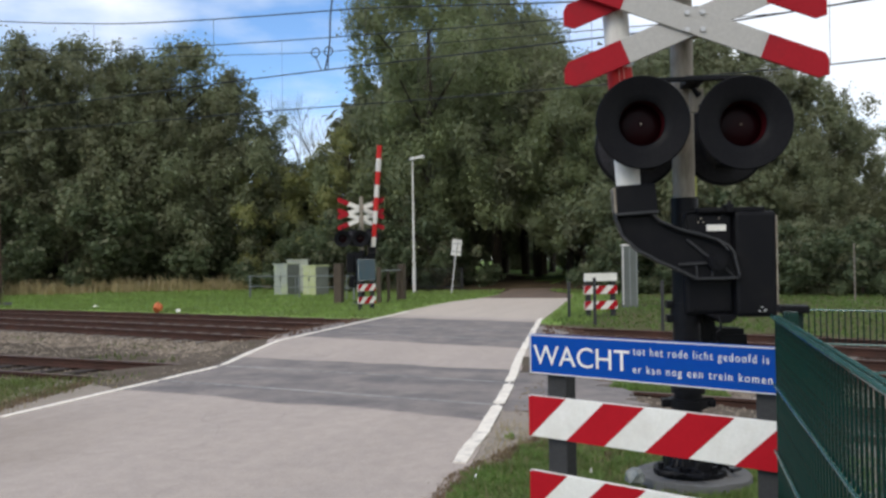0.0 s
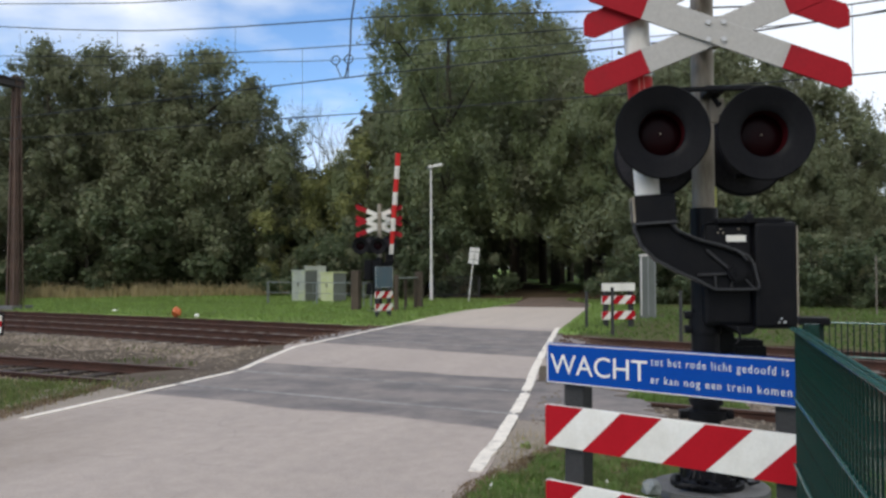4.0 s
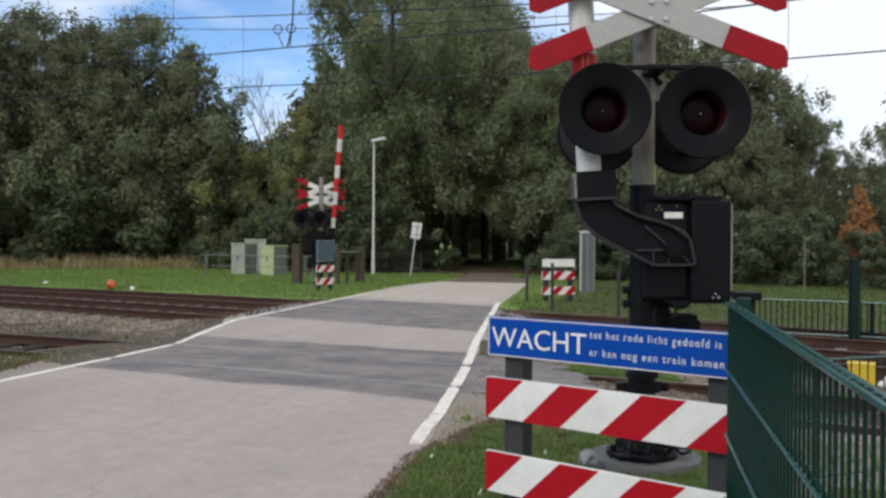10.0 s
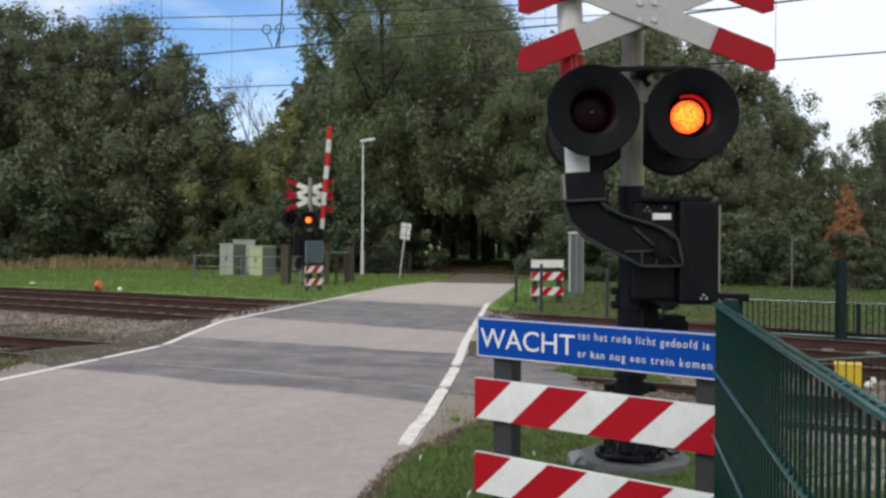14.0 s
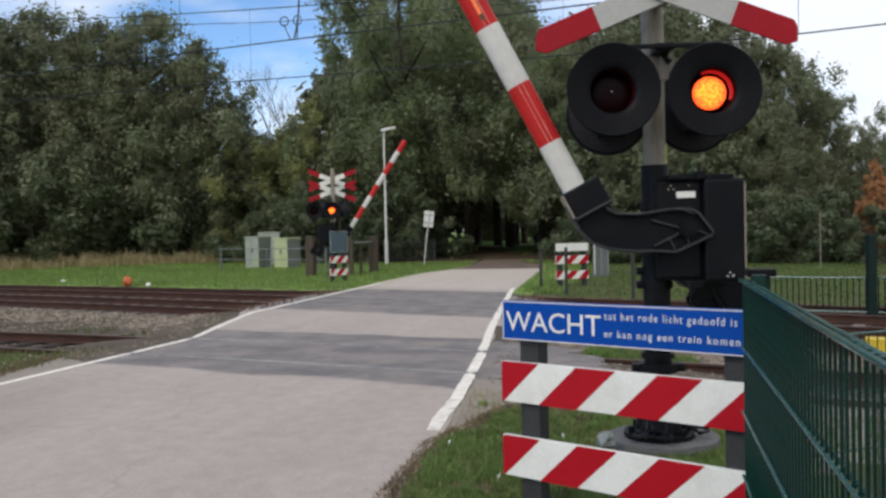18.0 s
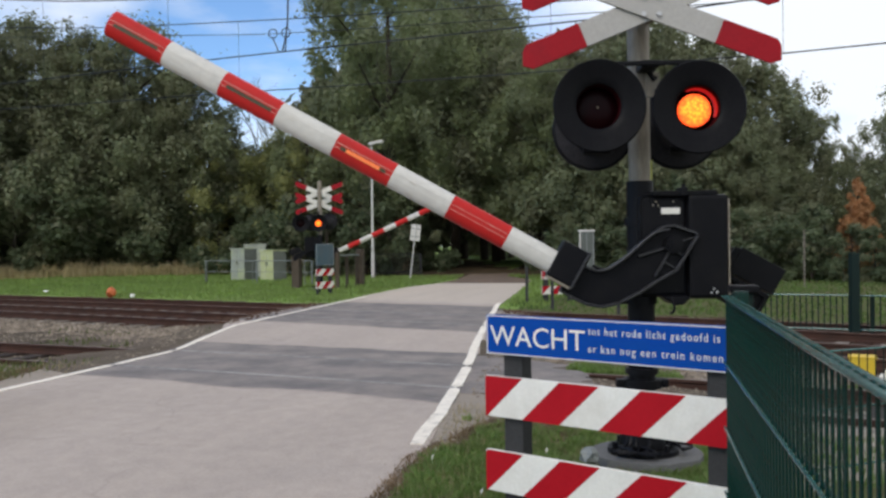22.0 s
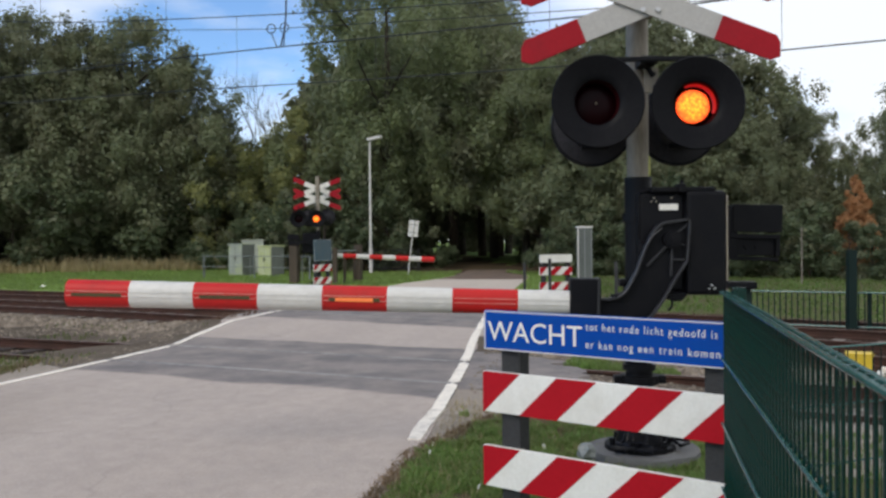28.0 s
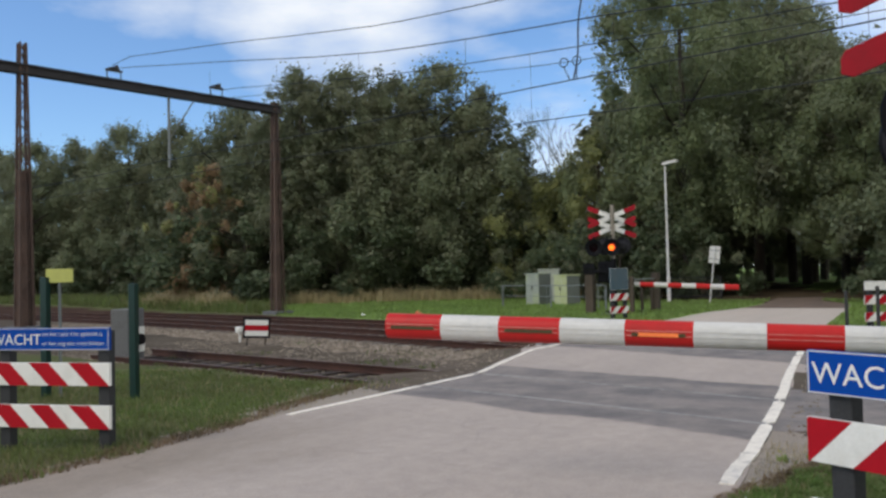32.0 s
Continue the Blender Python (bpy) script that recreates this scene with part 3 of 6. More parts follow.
def bed(x, y):
    """0 on the verges, 1 in the sunken track bed."""
    a = track_y(x, "siding") - 1.15
    b = track_y(x, "far") + 1.25
    clear = max(x - road_right(y), road_left(y) - x)
    ramp = (clear - 1.5) / 3.0 if x > -4 and y < track_y(x, "siding") + 1.3 else (clear - 0.7) / 1.6
    return max(0.0, min(1.0, (y - a) / 0.7)) * max(0.0, min(1.0, (b - y) / 0.7)) * max(0.0, min(1.0, ramp))


def ground_z(x, y):
    clear = max(x - road_right(y), road_left(y) - x)
    edge = max(0.0, min(1.0, (clear - 0.3) / 0.8))
    z = -0.008 - 0.027 * edge - 0.155 * bed(x, y)
    far = max(0.0, min(1.0, (math.hypot(x, y) - 44) / 16))
    return z + 0.35 * far + 0.03 * edge * noise.noise((x * 0.35, y * 0.35, 3))


def build_ground():
    xs = sorted(set([-900, -500, -300, -180, -120, -90, -70] + [round(-60 + 1.0 * i, 2) for i in range(44)] + [round(-16 + 0.3 * i, 2) for i in range(45)] + [round(-2.6 + 0.12 * i, 2) for i in range(34)] + [round(1.6 + 0.3 * i, 2) for i in range(17)] + [round(6.6 + 0.9 * i, 2) for i in range(15)] + [21, 24, 28, 34, 42, 55, 75, 110, 180, 320, 600, 900]))
    ys = sorted(set([-900, -400, -200, -90, -45, -25, -15, -9] + [round(-6 + 0.6 * i, 2) for i in range(14)] + [round(2.4 + 0.15 * i, 2) for i in range(57)] + [round(11.0 + 0.3 * i, 2) for i in range(47)] + [round(25.2 + 0.7 * i, 2) for i in range(29)] + [46, 48, 51, 55, 60, 66, 75, 90, 120, 180, 300, 600, 1000]))
    verts = [(x, y, ground_z(x, y)) for y in ys for x in xs]
    w = len(xs)
    faces = [(j * w + i, j * w + i + 1, (j + 1) * w + i + 1, (j + 1) * w + i) for j in range(len(ys) - 1) for i in range(w - 1)]
    me = flat_mesh("ground", verts, faces, "ground")
    me.materials.append(M["earth"])
    me.materials.append(M["litter"])
    me.materials.append(M["field"])
    me.materials.append(M["gravel"])
    me.materials.append(M["rust_bed"])
    for extra in ("dark_dirt", "soil"):
        me.materials.append(M[extra])
    for p in me.polygons:
        c = p.center
        wob = 0.35 * noise.noise((c.x * 0.9, c.y * 0.9, 8)) + 0.12 * noise.noise((c.x * 4, c.y * 4, 3))
        clear = max(c.x - road_right(c.y), road_left(c.y) - c.x)
        side = track_y(c.x, "siding")
        if side - 1.0 + wob < c.y < track_y(c.x, "far") + 1.3 + 0.3 * wob:
            if clear < 1.0 + wob:
                p.material_index = 6
            elif c.y > track_y(c.x, "near") - 1.25:
                p.material_index = 5
            else:
                p.material_index = 6 if clear < 3.2 + 2 * wob else 1
        elif 36.8 < c.y and math.hypot(c.x, c.y) < 90 and -20 < c.x < 12 and c.x < -0.35 * c.y + 9 + 20 * (c.x > -8):
            p.material_index = 2
        elif c.y > track_y(c.x, "far") and -1.02 * c.y < c.x < -3.2 + 0.6 * wob:
            p.material_index = 3
        elif c.x > 0.9 + wob and side - 3.0 + 2 * wob < c.y < 12:
            p.material_index = 4
        elif c.x < -4 and c.y < 11 and clear < 0.42 + wob:
            p.material_index = 4 if clear < 0.2 + wob or c.y > 6.3 else 7
        elif 3.5 < c.y < 11 and clear < 0.12 + 0.42 * max(0, c.y - 5.6) + 0.7 * wob:
            p.material_index = 4
        elif -4 < c.x < 1.2 and 3.0 < c.y < 8.5 and noise.noise((c.x * 2.2, c.y * 2.2, 17)) > 0.42:
            p.material_index = 7
        elif -4 < c.x < 1.0 and 7.15 + 0.5 * wob < c.y < 11:
            p.material_index = 4
        elif c.x > -4 and 3.0 < c.y < 11 and clear < 0.16 + 0.42 * max(0, c.y - 5.6) + 0.8 * wob:
            p.material_index = 7
        p.use_smooth = True
    tagged(new("ground", me), "flat grassy ground with a sandy railway bed", "ground", kind="structure")


def strip(name, pts_l, pts_r, z, depth, mat, parent=None, step=None):
    """A slab between two lines, with sides."""
    bm = bmesh.new()
    up = [(bm.verts.new((*a, z)), bm.verts.new((*b, z))) for a, b in zip(pts_l, pts_r)]
    dn = [(bm.verts.new((*a, z - depth)), bm.verts.new((*b, z - depth))) for a, b in zip(pts_l, pts_r)]
    for i in range(len(up) - 1):
        bm.faces.new((up[i][0], up[i][1], up[i + 1][1], up[i + 1][0]))
        bm.faces.new((up[i][0], up[i + 1][0], dn[i + 1][0], dn[i][0]))
        bm.faces.new((up[i][1], dn[i][1], dn[i + 1][1], up[i + 1][1]))
    bm.faces.new((up[0][0], dn[0][0], dn[0][1], up[0][1]))
    bm.faces.new((up[-1][0], up[-1][1], dn[-1][1], dn[-1][0]))
    bmesh.ops.recalc_face_normals(bm, faces=bm.faces[:])
    return part(name, bm, mat, parent)


def build_road():
    ys = [-30, -20, -10, -4, 0, 2] + [3 + 0.5 * i for i in range(60)]
    rough = lambda y, s: 0.06 * noise.noise((y * 0.9, s, 0)) + 0.03 * noise.noise((y * 3.1, s, 5))
    road = strip("road", [(road_left(y) - 0.12 + rough(y, 1), y) for y in ys], [(road_right(y) + 0.07 + 1.2 * rough(y, 9), y) for y in ys], 0.0, 0.25, "asphalt")
    tagged(road, "worn pale grey asphalt road over the level crossing", "road", kind="structure")
    far = [32.5 + 0.5 * i for i in range(34)]
    lane = strip("lane", [(road_left(y) - 0.1, y) for y in far], [(road_right(y) + 0.1, y) for y in far], -0.004, 0.25, "lane")
    tagged(lane, "lane darkened as shade and strewn with brown leaves in the wood", "road", kind="structure")
    # the crossing's paving reaches past the painted lines, with broken edges
    for nm, edge, q, k, lo, hi, w in (("apron_1", road_left, -1, "siding", -1.5, 1.3, 1.5), ("apron_2", road_right, 1, "siding", -1.15, 1.75, 1.75), ("apron_3", road_left, -1, "near", -1.4, 4.6, 0.7), ("apron_4", road_right, 1, "near", -1.4, 4.6, 0.8)):
        y0 = track_y(edge(12), k)
        yy = [y0 + lo + (hi - lo) * i / 40 for i in range(41)]
        out = [(edge(y) + q * (0.2 + (w - 0.2) * min(1.0, 4 * i / 40, 4 * (40 - i) / 40) * (0.8 + 0.35 * noise.noise((y * 1.4, q, 2)) + 0.2 * noise.noise((y * 5, q, 7)))), y) for i, y in enumerate(yy)]
        ins = [(edge(y) - q * 0.3, y) for y in yy]
        tagged(strip(nm, ins if q > 0 else out, out if q > 0 else ins, -0.005, 0.2, "dark_dirt" if nm == "apron_1" else "asphalt"), "broken dark asphalt beside the crossing", "road", kind="structure")
    # worn rail heads that show in the road
    for k, side in (("siding", -0.7525), ("siding", 0.7525), ("near", 0.7525), ("far", -0.7525)):
        y0 = track_y(-5, k) + side
        x0, x1 = road_left(y0) + 0.1, road_right(y0) + 0.1
        xs = [x0 + (x1 - x0) * i / 12 for i in range(13)]
        w = 0.042
        tagged(strip("rail_groove", [(x, track_y(x, k) + side * 1.03 - w) for x in xs], [(x, track_y(x, k) + side * 1.03 + w) for x in xs], 0.006, 0.03, "worn_steel"), "pale worn rail head set flush in the road", "rail", kind="structure")
    # edge lines
    for nm, edge, y0, y1, w, s in (("edge_line_1", road_left, 6.9, 24.0, 0.1, 1), ("edge_line_2", road_right, 6.13, 21.4, 0.122, -1)):
        n = 220
        yy = [y0 + (y1 - y0) * i / n for i in range(n + 1)]
        # paint worn off where the rails cross
        gap = lambda y: 0.12 if any(abs(y - track_y(edge(y), k) - q) < g for k, q, g in (("siding", -0.75, 0.07), ("siding", 0.75, 0.09), ("near", -0.75, 0.07), ("near", 0.75, 0.07), ("far", -0.75, 0.07))) else 1.0
        a = [(edge(y) - gap(y) * w / 2 * min(1, 0.85 + (y - y0) * 0.5) + 0.014 * noise.noise((y * 9, s, 1)) + 0.016 * noise.noise((y * 1.3, s, 2)), y) for y in yy]
        b = [(edge(y) + gap(y) * w / 2 * min(1, 0.85 + (y - y0) * 0.5) + 0.016 * noise.noise((y * 9, s, 6)) + 0.016 * noise.noise((y * 1.3, s, 2)), y) for y in yy]
        tagged(strip(nm, a, b, 0.009, 0.15, "line"), "worn white painted edge line", "road marking", kind="structure")


def build_track(k, x0, x1, label, head=-0.006, wood="sleeper"):
    t = thing("railway_track", Matrix.Identity(4), label, "railway track", "railway tracks", "structure")
    step = 0.9
    n = int((x1 - x0) / step)
    for side in (-0.7525, 0.7525):
        prof = [(-0.06, -0.15), (0.06, -0.15), (0.06, -0.135), (0.012, -0.115), (0.012, -0.045), (0.036, -0.03), (0.036, 0.0), (-0.036, 0.0), (-0.036, -0.03), (-0.012, -0.045), (-0.012, -0.115), (-0.06, -0.135)]
        bm = bmesh.new()
        rings = []
        for i in range(n + 1):
            x = x0 + step * i
            y = track_y(x, k)
            d = Vector((0.2, track_y(x + 0.1, k) - track_y(x - 0.1, k), 0)).normalized()
            nn = Vector((-d.y, d.x, 0))
            rings.append([bm.verts.new(Vector((x, y, head)) + nn * (side + a) + Vector((0, 0, b))) for a, b in prof])
        for a, b in zip(rings, rings[1:]):
            for i in range(len(prof)):
                f = bm.faces.new((a[i], a[(i + 1) % len(prof)], b[(i + 1) % len(prof)], b[i]))
                f.material_index = 1 if i == 6 else 0
        bmesh.ops.recalc_face_normals(bm, faces=bm.faces[:])
        part("rail", bm, ["rail", "rail_top"], t)
    bm = bmesh.new()
    box(bm, -0.12, 0.12, -1.25, 1.25, -0.16, 0.0, 0.0)
    for v in bm.verts:
        if v.co.z > -0.01:
            v.co.x *= 0.8
            v.co.y *= 0.985
    me = None
    for i in range(int((x1 - x0) / 0.62)):
        x = x0 + 0.3 + 0.62 * i
        y = track_y(x, k)
        if road_left(y) - 0.1 < x < road_right(y) + 0.2:
            continue
        a = math.atan2(track_y(x + 0.2, k) - track_y(x - 0.2, k), 0.4)
        if me is None:
            ob = part("sleeper", bm, wood, t)
            me = ob.data
        else:
            ob = new("sleeper", me)
            ob.parent = t
        ob.matrix_local = pose(x, y, head - 0.148, 0, 0, math.degrees(a) + random.uniform(-0.5, 0.5))
    return t


# ---- the barrier machines ----
PIVOT = (0.05, 1.52)
HUB = (0.165, 1.54)
ARM_Y = -0.215


def lamp_unit(parent, x, y, z, facing):
    """A round black dished lamp board with a sunk lens and a casing behind; facing -1 looks to -y, 1 to +y."""
    bm = bmesh.new()
    lathe(bm, [(0.29, 0.036), (0.308, 0.03), (0.313, 0.005), (0.306, -0.004), (0.296, -0.002), (0.25, 0.012), (0.2, 0.024), (0.165, 0.033), (0.152, 0.044), (0.15, 0.06)], 48)
    lamp = part("lamp_board", bm, "black_matt", parent, "round dished black signal lamp board", True)
    lamp.matrix_local = pose(x, y, z, 0, 0, 0 if facing < 0 else 180)
    bm = bmesh.new()
    lathe(bm, [(0.292, 0.037), (0.25, 0.05), (0.185, 0.062), (0.18, 0.075), (0.168, 0.225), (0.13, 0.243), (0.0, 0.243)], 40)
    part("casing", bm, "lamp_case", lamp, "black lamp casing lightened as if skylit", True)
    bm = bmesh.new()
    tube(bm, (-0.1, 0.15, -0.18), (0.1, 0.15, -0.18), 0.02, n=8)
    part("hinge_bar", bm, "black", lamp)
    bm = bmesh.new()
    lathe(bm, [(0.146, 0.148), (0.12, 0.138), (0.06, 0.131), (0.001, 0.129)], 28, True)
    lens = part("lens", bm, "lens", lamp, "dark red lens", True)
    # small pale disc standing in for the specular dot on the lens
    bm = bmesh.new()
    tube(bm, (0.004, 0.116, 0.006), (0.004, 0.131, 0.006), 0.005, n=10)
    part("lens_screw", bm, "grey_post", lens, "small bright dot as the lens highlight")
    bm = bmesh.new()
    lathe(bm, [(0.149, 0.045), (0.147, 0.15), (0.147, 0.162), (0.0, 0.162)], 32)
    part("hood", bm, "hood", lamp, "dark red inner hood", True)
    bm = bmesh.new()
    lathe(bm, [(0.112, 0.012), (0.112, 0.0), (0.06, -0.006), (0.001, -0.008)], 28, True)
    # glowing red arc added as the lamp's light on the hood
    arc = [radians(-20 + 7 * k) for k in range(20)]
    rows = [[bm.verts.new((r * math.cos(a), d, r * math.sin(a))) for a in arc] for r, d in ((0.144, -0.05), (0.1435, 0.0), (0.133, 0.002))]
    for p, q in zip(rows, rows[1:]):
        for k in range(len(arc) - 1):
            f = bm.faces.new((p[k], q[k], q[k + 1], p[k + 1]))
            f.material_index = 1
    led = part("lit_disc", bm, ["led", "hood_glow"], lamp, "glowing orange-red lamp cells with a red hood glow", True)
    led.matrix_local = pose(0, 0.216, 0)
    bm = bmesh.new()
    tube(bm, (0, 0.19, 0.17), (0, 0.19, 0.31 if facing < 0 else 0.45), 0.02, n=8)
    part("bracket", bm, "black", lamp)
    return lamp


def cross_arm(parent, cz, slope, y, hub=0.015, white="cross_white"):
    """One board of a crossing cross: white middle, red ends."""
    c, s = math.cos(slope), math.sin(slope)
    m = pose(hub, y, cz, 0, -math.degrees(slope), 0)
    bm = bmesh.new()
    prism(bm, [(-0.49, -0.086), (0.49, -0.086), (0.49, 0.086), (-0.49, 0.086)], -0.009, 0.009, 0.003)
    arm = part("cross_board", bm, white, parent)
    arm.matrix_local = m
    for q in (-1, 1):
        bm = bmesh.new()
        lo, hi = (0.91, 0.945) if q * slope > 0 else (0.945, 0.91)
        prism(bm, [(q * 0.49, -0.086), (q * (lo - 0.06), -0.086), (q * lo, -0.04), (q * hi, 0.05), (q * (hi - 0.04), 0.086), (q * 0.49, 0.086)], -0.009, 0.009, 0.003)
        part("red_end", bm, "cross_red", arm)
    return arm


def barrier_machine(m, label, rear_shift=0.0, white="cross_white"):
    t = thing("barrier_machine", m, label, "level crossing barrier", "barrier machines")
    bm = bmesh.new()
    tube(bm, (0.02, 0, -0.12), (0.02, 0, 0.035), 0.42, 0.40, n=28)
    for v in bm.verts:
        v.co.y *= 0.92
        v.co.z += 0.012 * noise.noise(v.co * 5)
    part("foundation_ring", bm, "concrete", t, "weathered dark concrete foundation ring")
    bm = bmesh.new()
    tube(bm, (0, 0, 0.03), (0, 0, 0.07), 0.25, n=20)
    tube(bm, (0, 0, 0.07), (0, 0, 0.24), 0.17, 0.15, n=20)
    part("base_flange", bm, "black", t, "bolted black base flange", True)
    for i in range(6):
        a = i * math.pi / 3 + 0.2
        bm = bmesh.new()
        tube(bm, (0.21 * math.cos(a), 0.21 * math.sin(a), 0.06), (0.21 * math.cos(a), 0.21 * math.sin(a), 0.115), 0.022, n=6)
        part("anchor_bolt", bm, "black", t)
    rng = random.Random(21)
    for i in range(7):
        a = rng.uniform(3.4, 6.2)
        bm = bmesh.new()
        pts = [(0.1 * math.cos(a), 0.1 * math.sin(a), 0.3)]
        for k in range(1, 7):
            a += rng.uniform(-0.35, 0.35)
            r = 0.13 + 0.035 * k
            pts.append((r * math.cos(a), r * math.sin(a), 0.075 + 0.1 * math.exp(-k) + rng.uniform(0, 0.02)))
        sweep(bm, pts, 0.013)
        part("cable", bm, "black", t, smooth=True)
    bm = bmesh.new()
    tube(bm, (0, 0, 0.15), (0, 0, 1.98), 0.096, n=24)
    tube(bm, (0, 0, 0.50), (0, 0, 0.56), 0.14, n=20)
    tube(bm, (0, 0, 0.60), (0, 0, 0.64), 0.118, n=20)
    for q in (-1, 1):
        box(bm, q * 0.155 - 0.03, q * 0.155 + 0.03, -0.04, 0.04, 0.5, 0.56, 0.01)
    tube(bm, (0, 0, 1.1), (0, 0, 1.24), 0.112, n=20)
    for z in (1.1, 1.2):
        box(bm, -0.145, -0.09, -0.05, 0.03, z, z + 0.055, 0.008)
    tube(bm, (0, 0, 1.66), (0, 0, 1.72), 0.112, n=20)
    part("lower_post", bm, "black", t, "black painted lower post", True)
    bm = bmesh.new()
    tube(bm, (0, 0, 1.96), (0, 0, 3.95), 0.078, n=24)
    part("upper_post", bm, "grey_post", t, "weathered grey steel upper post", True)
    bm = bmesh.new()
    box(bm, 0.066, 0.084, -0.03, 0.02, 1.99, 2.13)
    part("reflector_strip", bm, "pale_yellow", t, "small yellow strip")
    # lamps
    bm = bmesh.new()
    box(bm, -0.36, 0.36, -0.30, -0.26, 2.755, 2.785, 0.006)
    box(bm, -0.03, 0.09, -0.28, 0.0, 2.745, 2.795, 0.006)
    tube(bm, (0.02, -0.11, 2.79), (0.09, -0.11, 2.68), 0.022, n=8)
    part("lamp_bracket", bm, "black", t)
    bm = bmesh.new()
    box(bm, 0.03, 0.125, -0.12, -0.09, 2.57, 2.74, 0.006)
    part("clamp_plate", bm, "grey_post", t, "grey clamp plate")
    for z in (2.61, 2.70):
        bm = bmesh.new()
        tube(bm, (0.095, -0.132, z), (0.095, -0.118, z), 0.012, n=6)
        part("bolt", bm, "black", t)
    lamp_unit(t, -0.343, -0.43, 2.462, -1)
    lamp_unit(t, 0.318, -0.43, 2.442, -1)
    lamp_unit(t, -0.28 + rear_shift, 0.33, 2.4, 1)
    lamp_unit(t, 0.36 + rear_shift, 0.33, 2.4, 1)
    # crosses: two of them, one above the other
    for cz, y in ((3.535, -0.325), (3.135, -0.35)):
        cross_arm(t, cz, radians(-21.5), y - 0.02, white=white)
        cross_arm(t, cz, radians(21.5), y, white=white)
    for dx in (-0.035, 0.065):
        for dz in (3.078, 3.193):
            bm = bmesh.new()
            tube(bm, (dx, -0.397, dz), (dx, -0.375, dz), 0.017, n=8)
            part("bolt", bm, "bolt", t)
    for z in (3.135, 3.535):
        bm = bmesh.new()
        box(bm, -0.06, 0.09, -0.34, -0.05, z - 0.035, z + 0.035, 0.005)
        part("cross_bracket", bm, "grey_post", t)
    # drive box
    bm = bmesh.new()
    box(bm, -0.035, 0.30, -0.16, 0.12, 1.16, 1.865, 0.03)
    drive = part("drive_box", bm, "black", t, "black cast barrier drive box")
    bm = bmesh.new()
    box(bm, 0.288, 0.565, -0.225, 0.15, 1.145, 1.87, 0.03)
    part("cover", bm, "black", drive)
    bm = bmesh.new()
    box(bm, 0.115, 0.245, -0.168, -0.157, 1.738, 1.782, 0.002)
    part("label_plate", bm, "sign_white", drive, "small white label plate")
    for dx, dz in ((0.06, 1.80), (0.095, 1.80), (0.078, 1.825), (0.2, 1.825)):
        bm = bmesh.new()
        tube(bm, (dx, -0.168, dz), (dx, -0.155, dz), 0.007, n=6)
        part("rivet", bm, "grey_post", drive)
    for x in (0.05, 0.23):
        for z in (1.2, 1.84):
            bm = bmesh.new()
            tube(bm, (x, -0.17, z), (x, -0.15, z), 0.014, n=8)
            part("screw", bm, "black", drive)
    bm = bmesh.new()
    sweep(bm, [(0.02, -0.17, 1.5), (-0.03, -0.165, 1.55), (-0.032, -0.165, 1.7), (-0.03, -0.165, 1.84), (0.02, -0.165, 1.875), (0.13, -0.165, 1.875), (0.24, -0.165, 1.872)], 0.009)
    part("conduit", bm, "black", drive)
    bm = bmesh.new()
    box(bm, 0.05, 0.5, -0.2, 0.05, 1.86, 1.9, 0.012)
    box(bm, 0.235, 0.285, -0.24, -0.1, 1.86, 1.92, 0.008)
    tube(bm, (0.262, -0.2, 1.915), (0.262, -0.2, 1.945), 0.014, n=8)
    part("lid", bm, "black", drive)
    bm = bmesh.new()
    box(bm, 0.562, 0.572, -0.222, -0.2, 1.16, 1.84, 0.003)
    part("edge_strip", bm, "grey_post", drive)
    for dx, dz in ((0.44, 1.19), (0.475, 1.19), (0.457, 1.215), (0.48, 1.195)):
        bm = bmesh.new()
        tube(bm, (dx, -0.233, dz), (dx, -0.22, dz), 0.008, n=6)
        part("rivet", bm, "bolt", drive)
    bm = bmesh.new()
    prism(bm, [(0.1, 1.165), (0.32, 1.165), (0.26, 1.105), (0.2, 1.1)], -0.2, 0.06, 0.008)
    part("gear_nose", bm, "black", t)
    bm = bmesh.new()
    pts = [(0.17, -0.2, 1.16), (0.185, -0.22, 1.1), (0.18, -0.22, 1.06), (0.155, -0.22, 1.045)]
    sweep(bm, pts, 0.009)
    part("cable_tail", bm, "black", t, smooth=True)
    # cast crank arm: a sunk web inside a raised rim
    outline = [(-0.52, -0.42), (-0.41, -0.418), (-0.351, -0.405), (-0.3, -0.365), (-0.232, -0.235), (-0.178, -0.075), (-0.137, 0.021), (-0.10, 0.08), (-0.047, 0.116), (0.115, 0.142), (0.14, 0.125), (0.138, 0.02), (0.128, -0.156), (0.056, -0.274), (-0.013, -0.405), (-0.105, -0.545), (-0.205, -0.632), (-0.32, -0.668), (-0.43, -0.67), (-0.52, -0.668)]
    n = len(outline)
    inner = []
    for k in range(n):
        p, q, r = Vector(outline[k - 1]), Vector(outline[k]), Vector(outline[(k + 1) % n])
        e0, e1 = (q - p).normalized(), (r - q).normalized()
        nm = Vector((e0.y + e1.y, -e0.x - e1.x)).normalized()
        inner.append(tuple(q + nm * 0.02))
    bm = bmesh.new()
    prism(bm, outline, -0.012, 0.02)
    crank = part("crank_arm", bm, "black", t, "black cast crank arm with raised ribs")
    for k in range(n):
        a, b = outline[k], outline[(k + 1) % n]
        c, d = inner[(k + 1) % n], inner[k]
        bm = bmesh.new()
        prism(bm, [a, b, c, d], -0.06, 0.012, 0.004)
        part("rim", bm, "black_edge", crank)
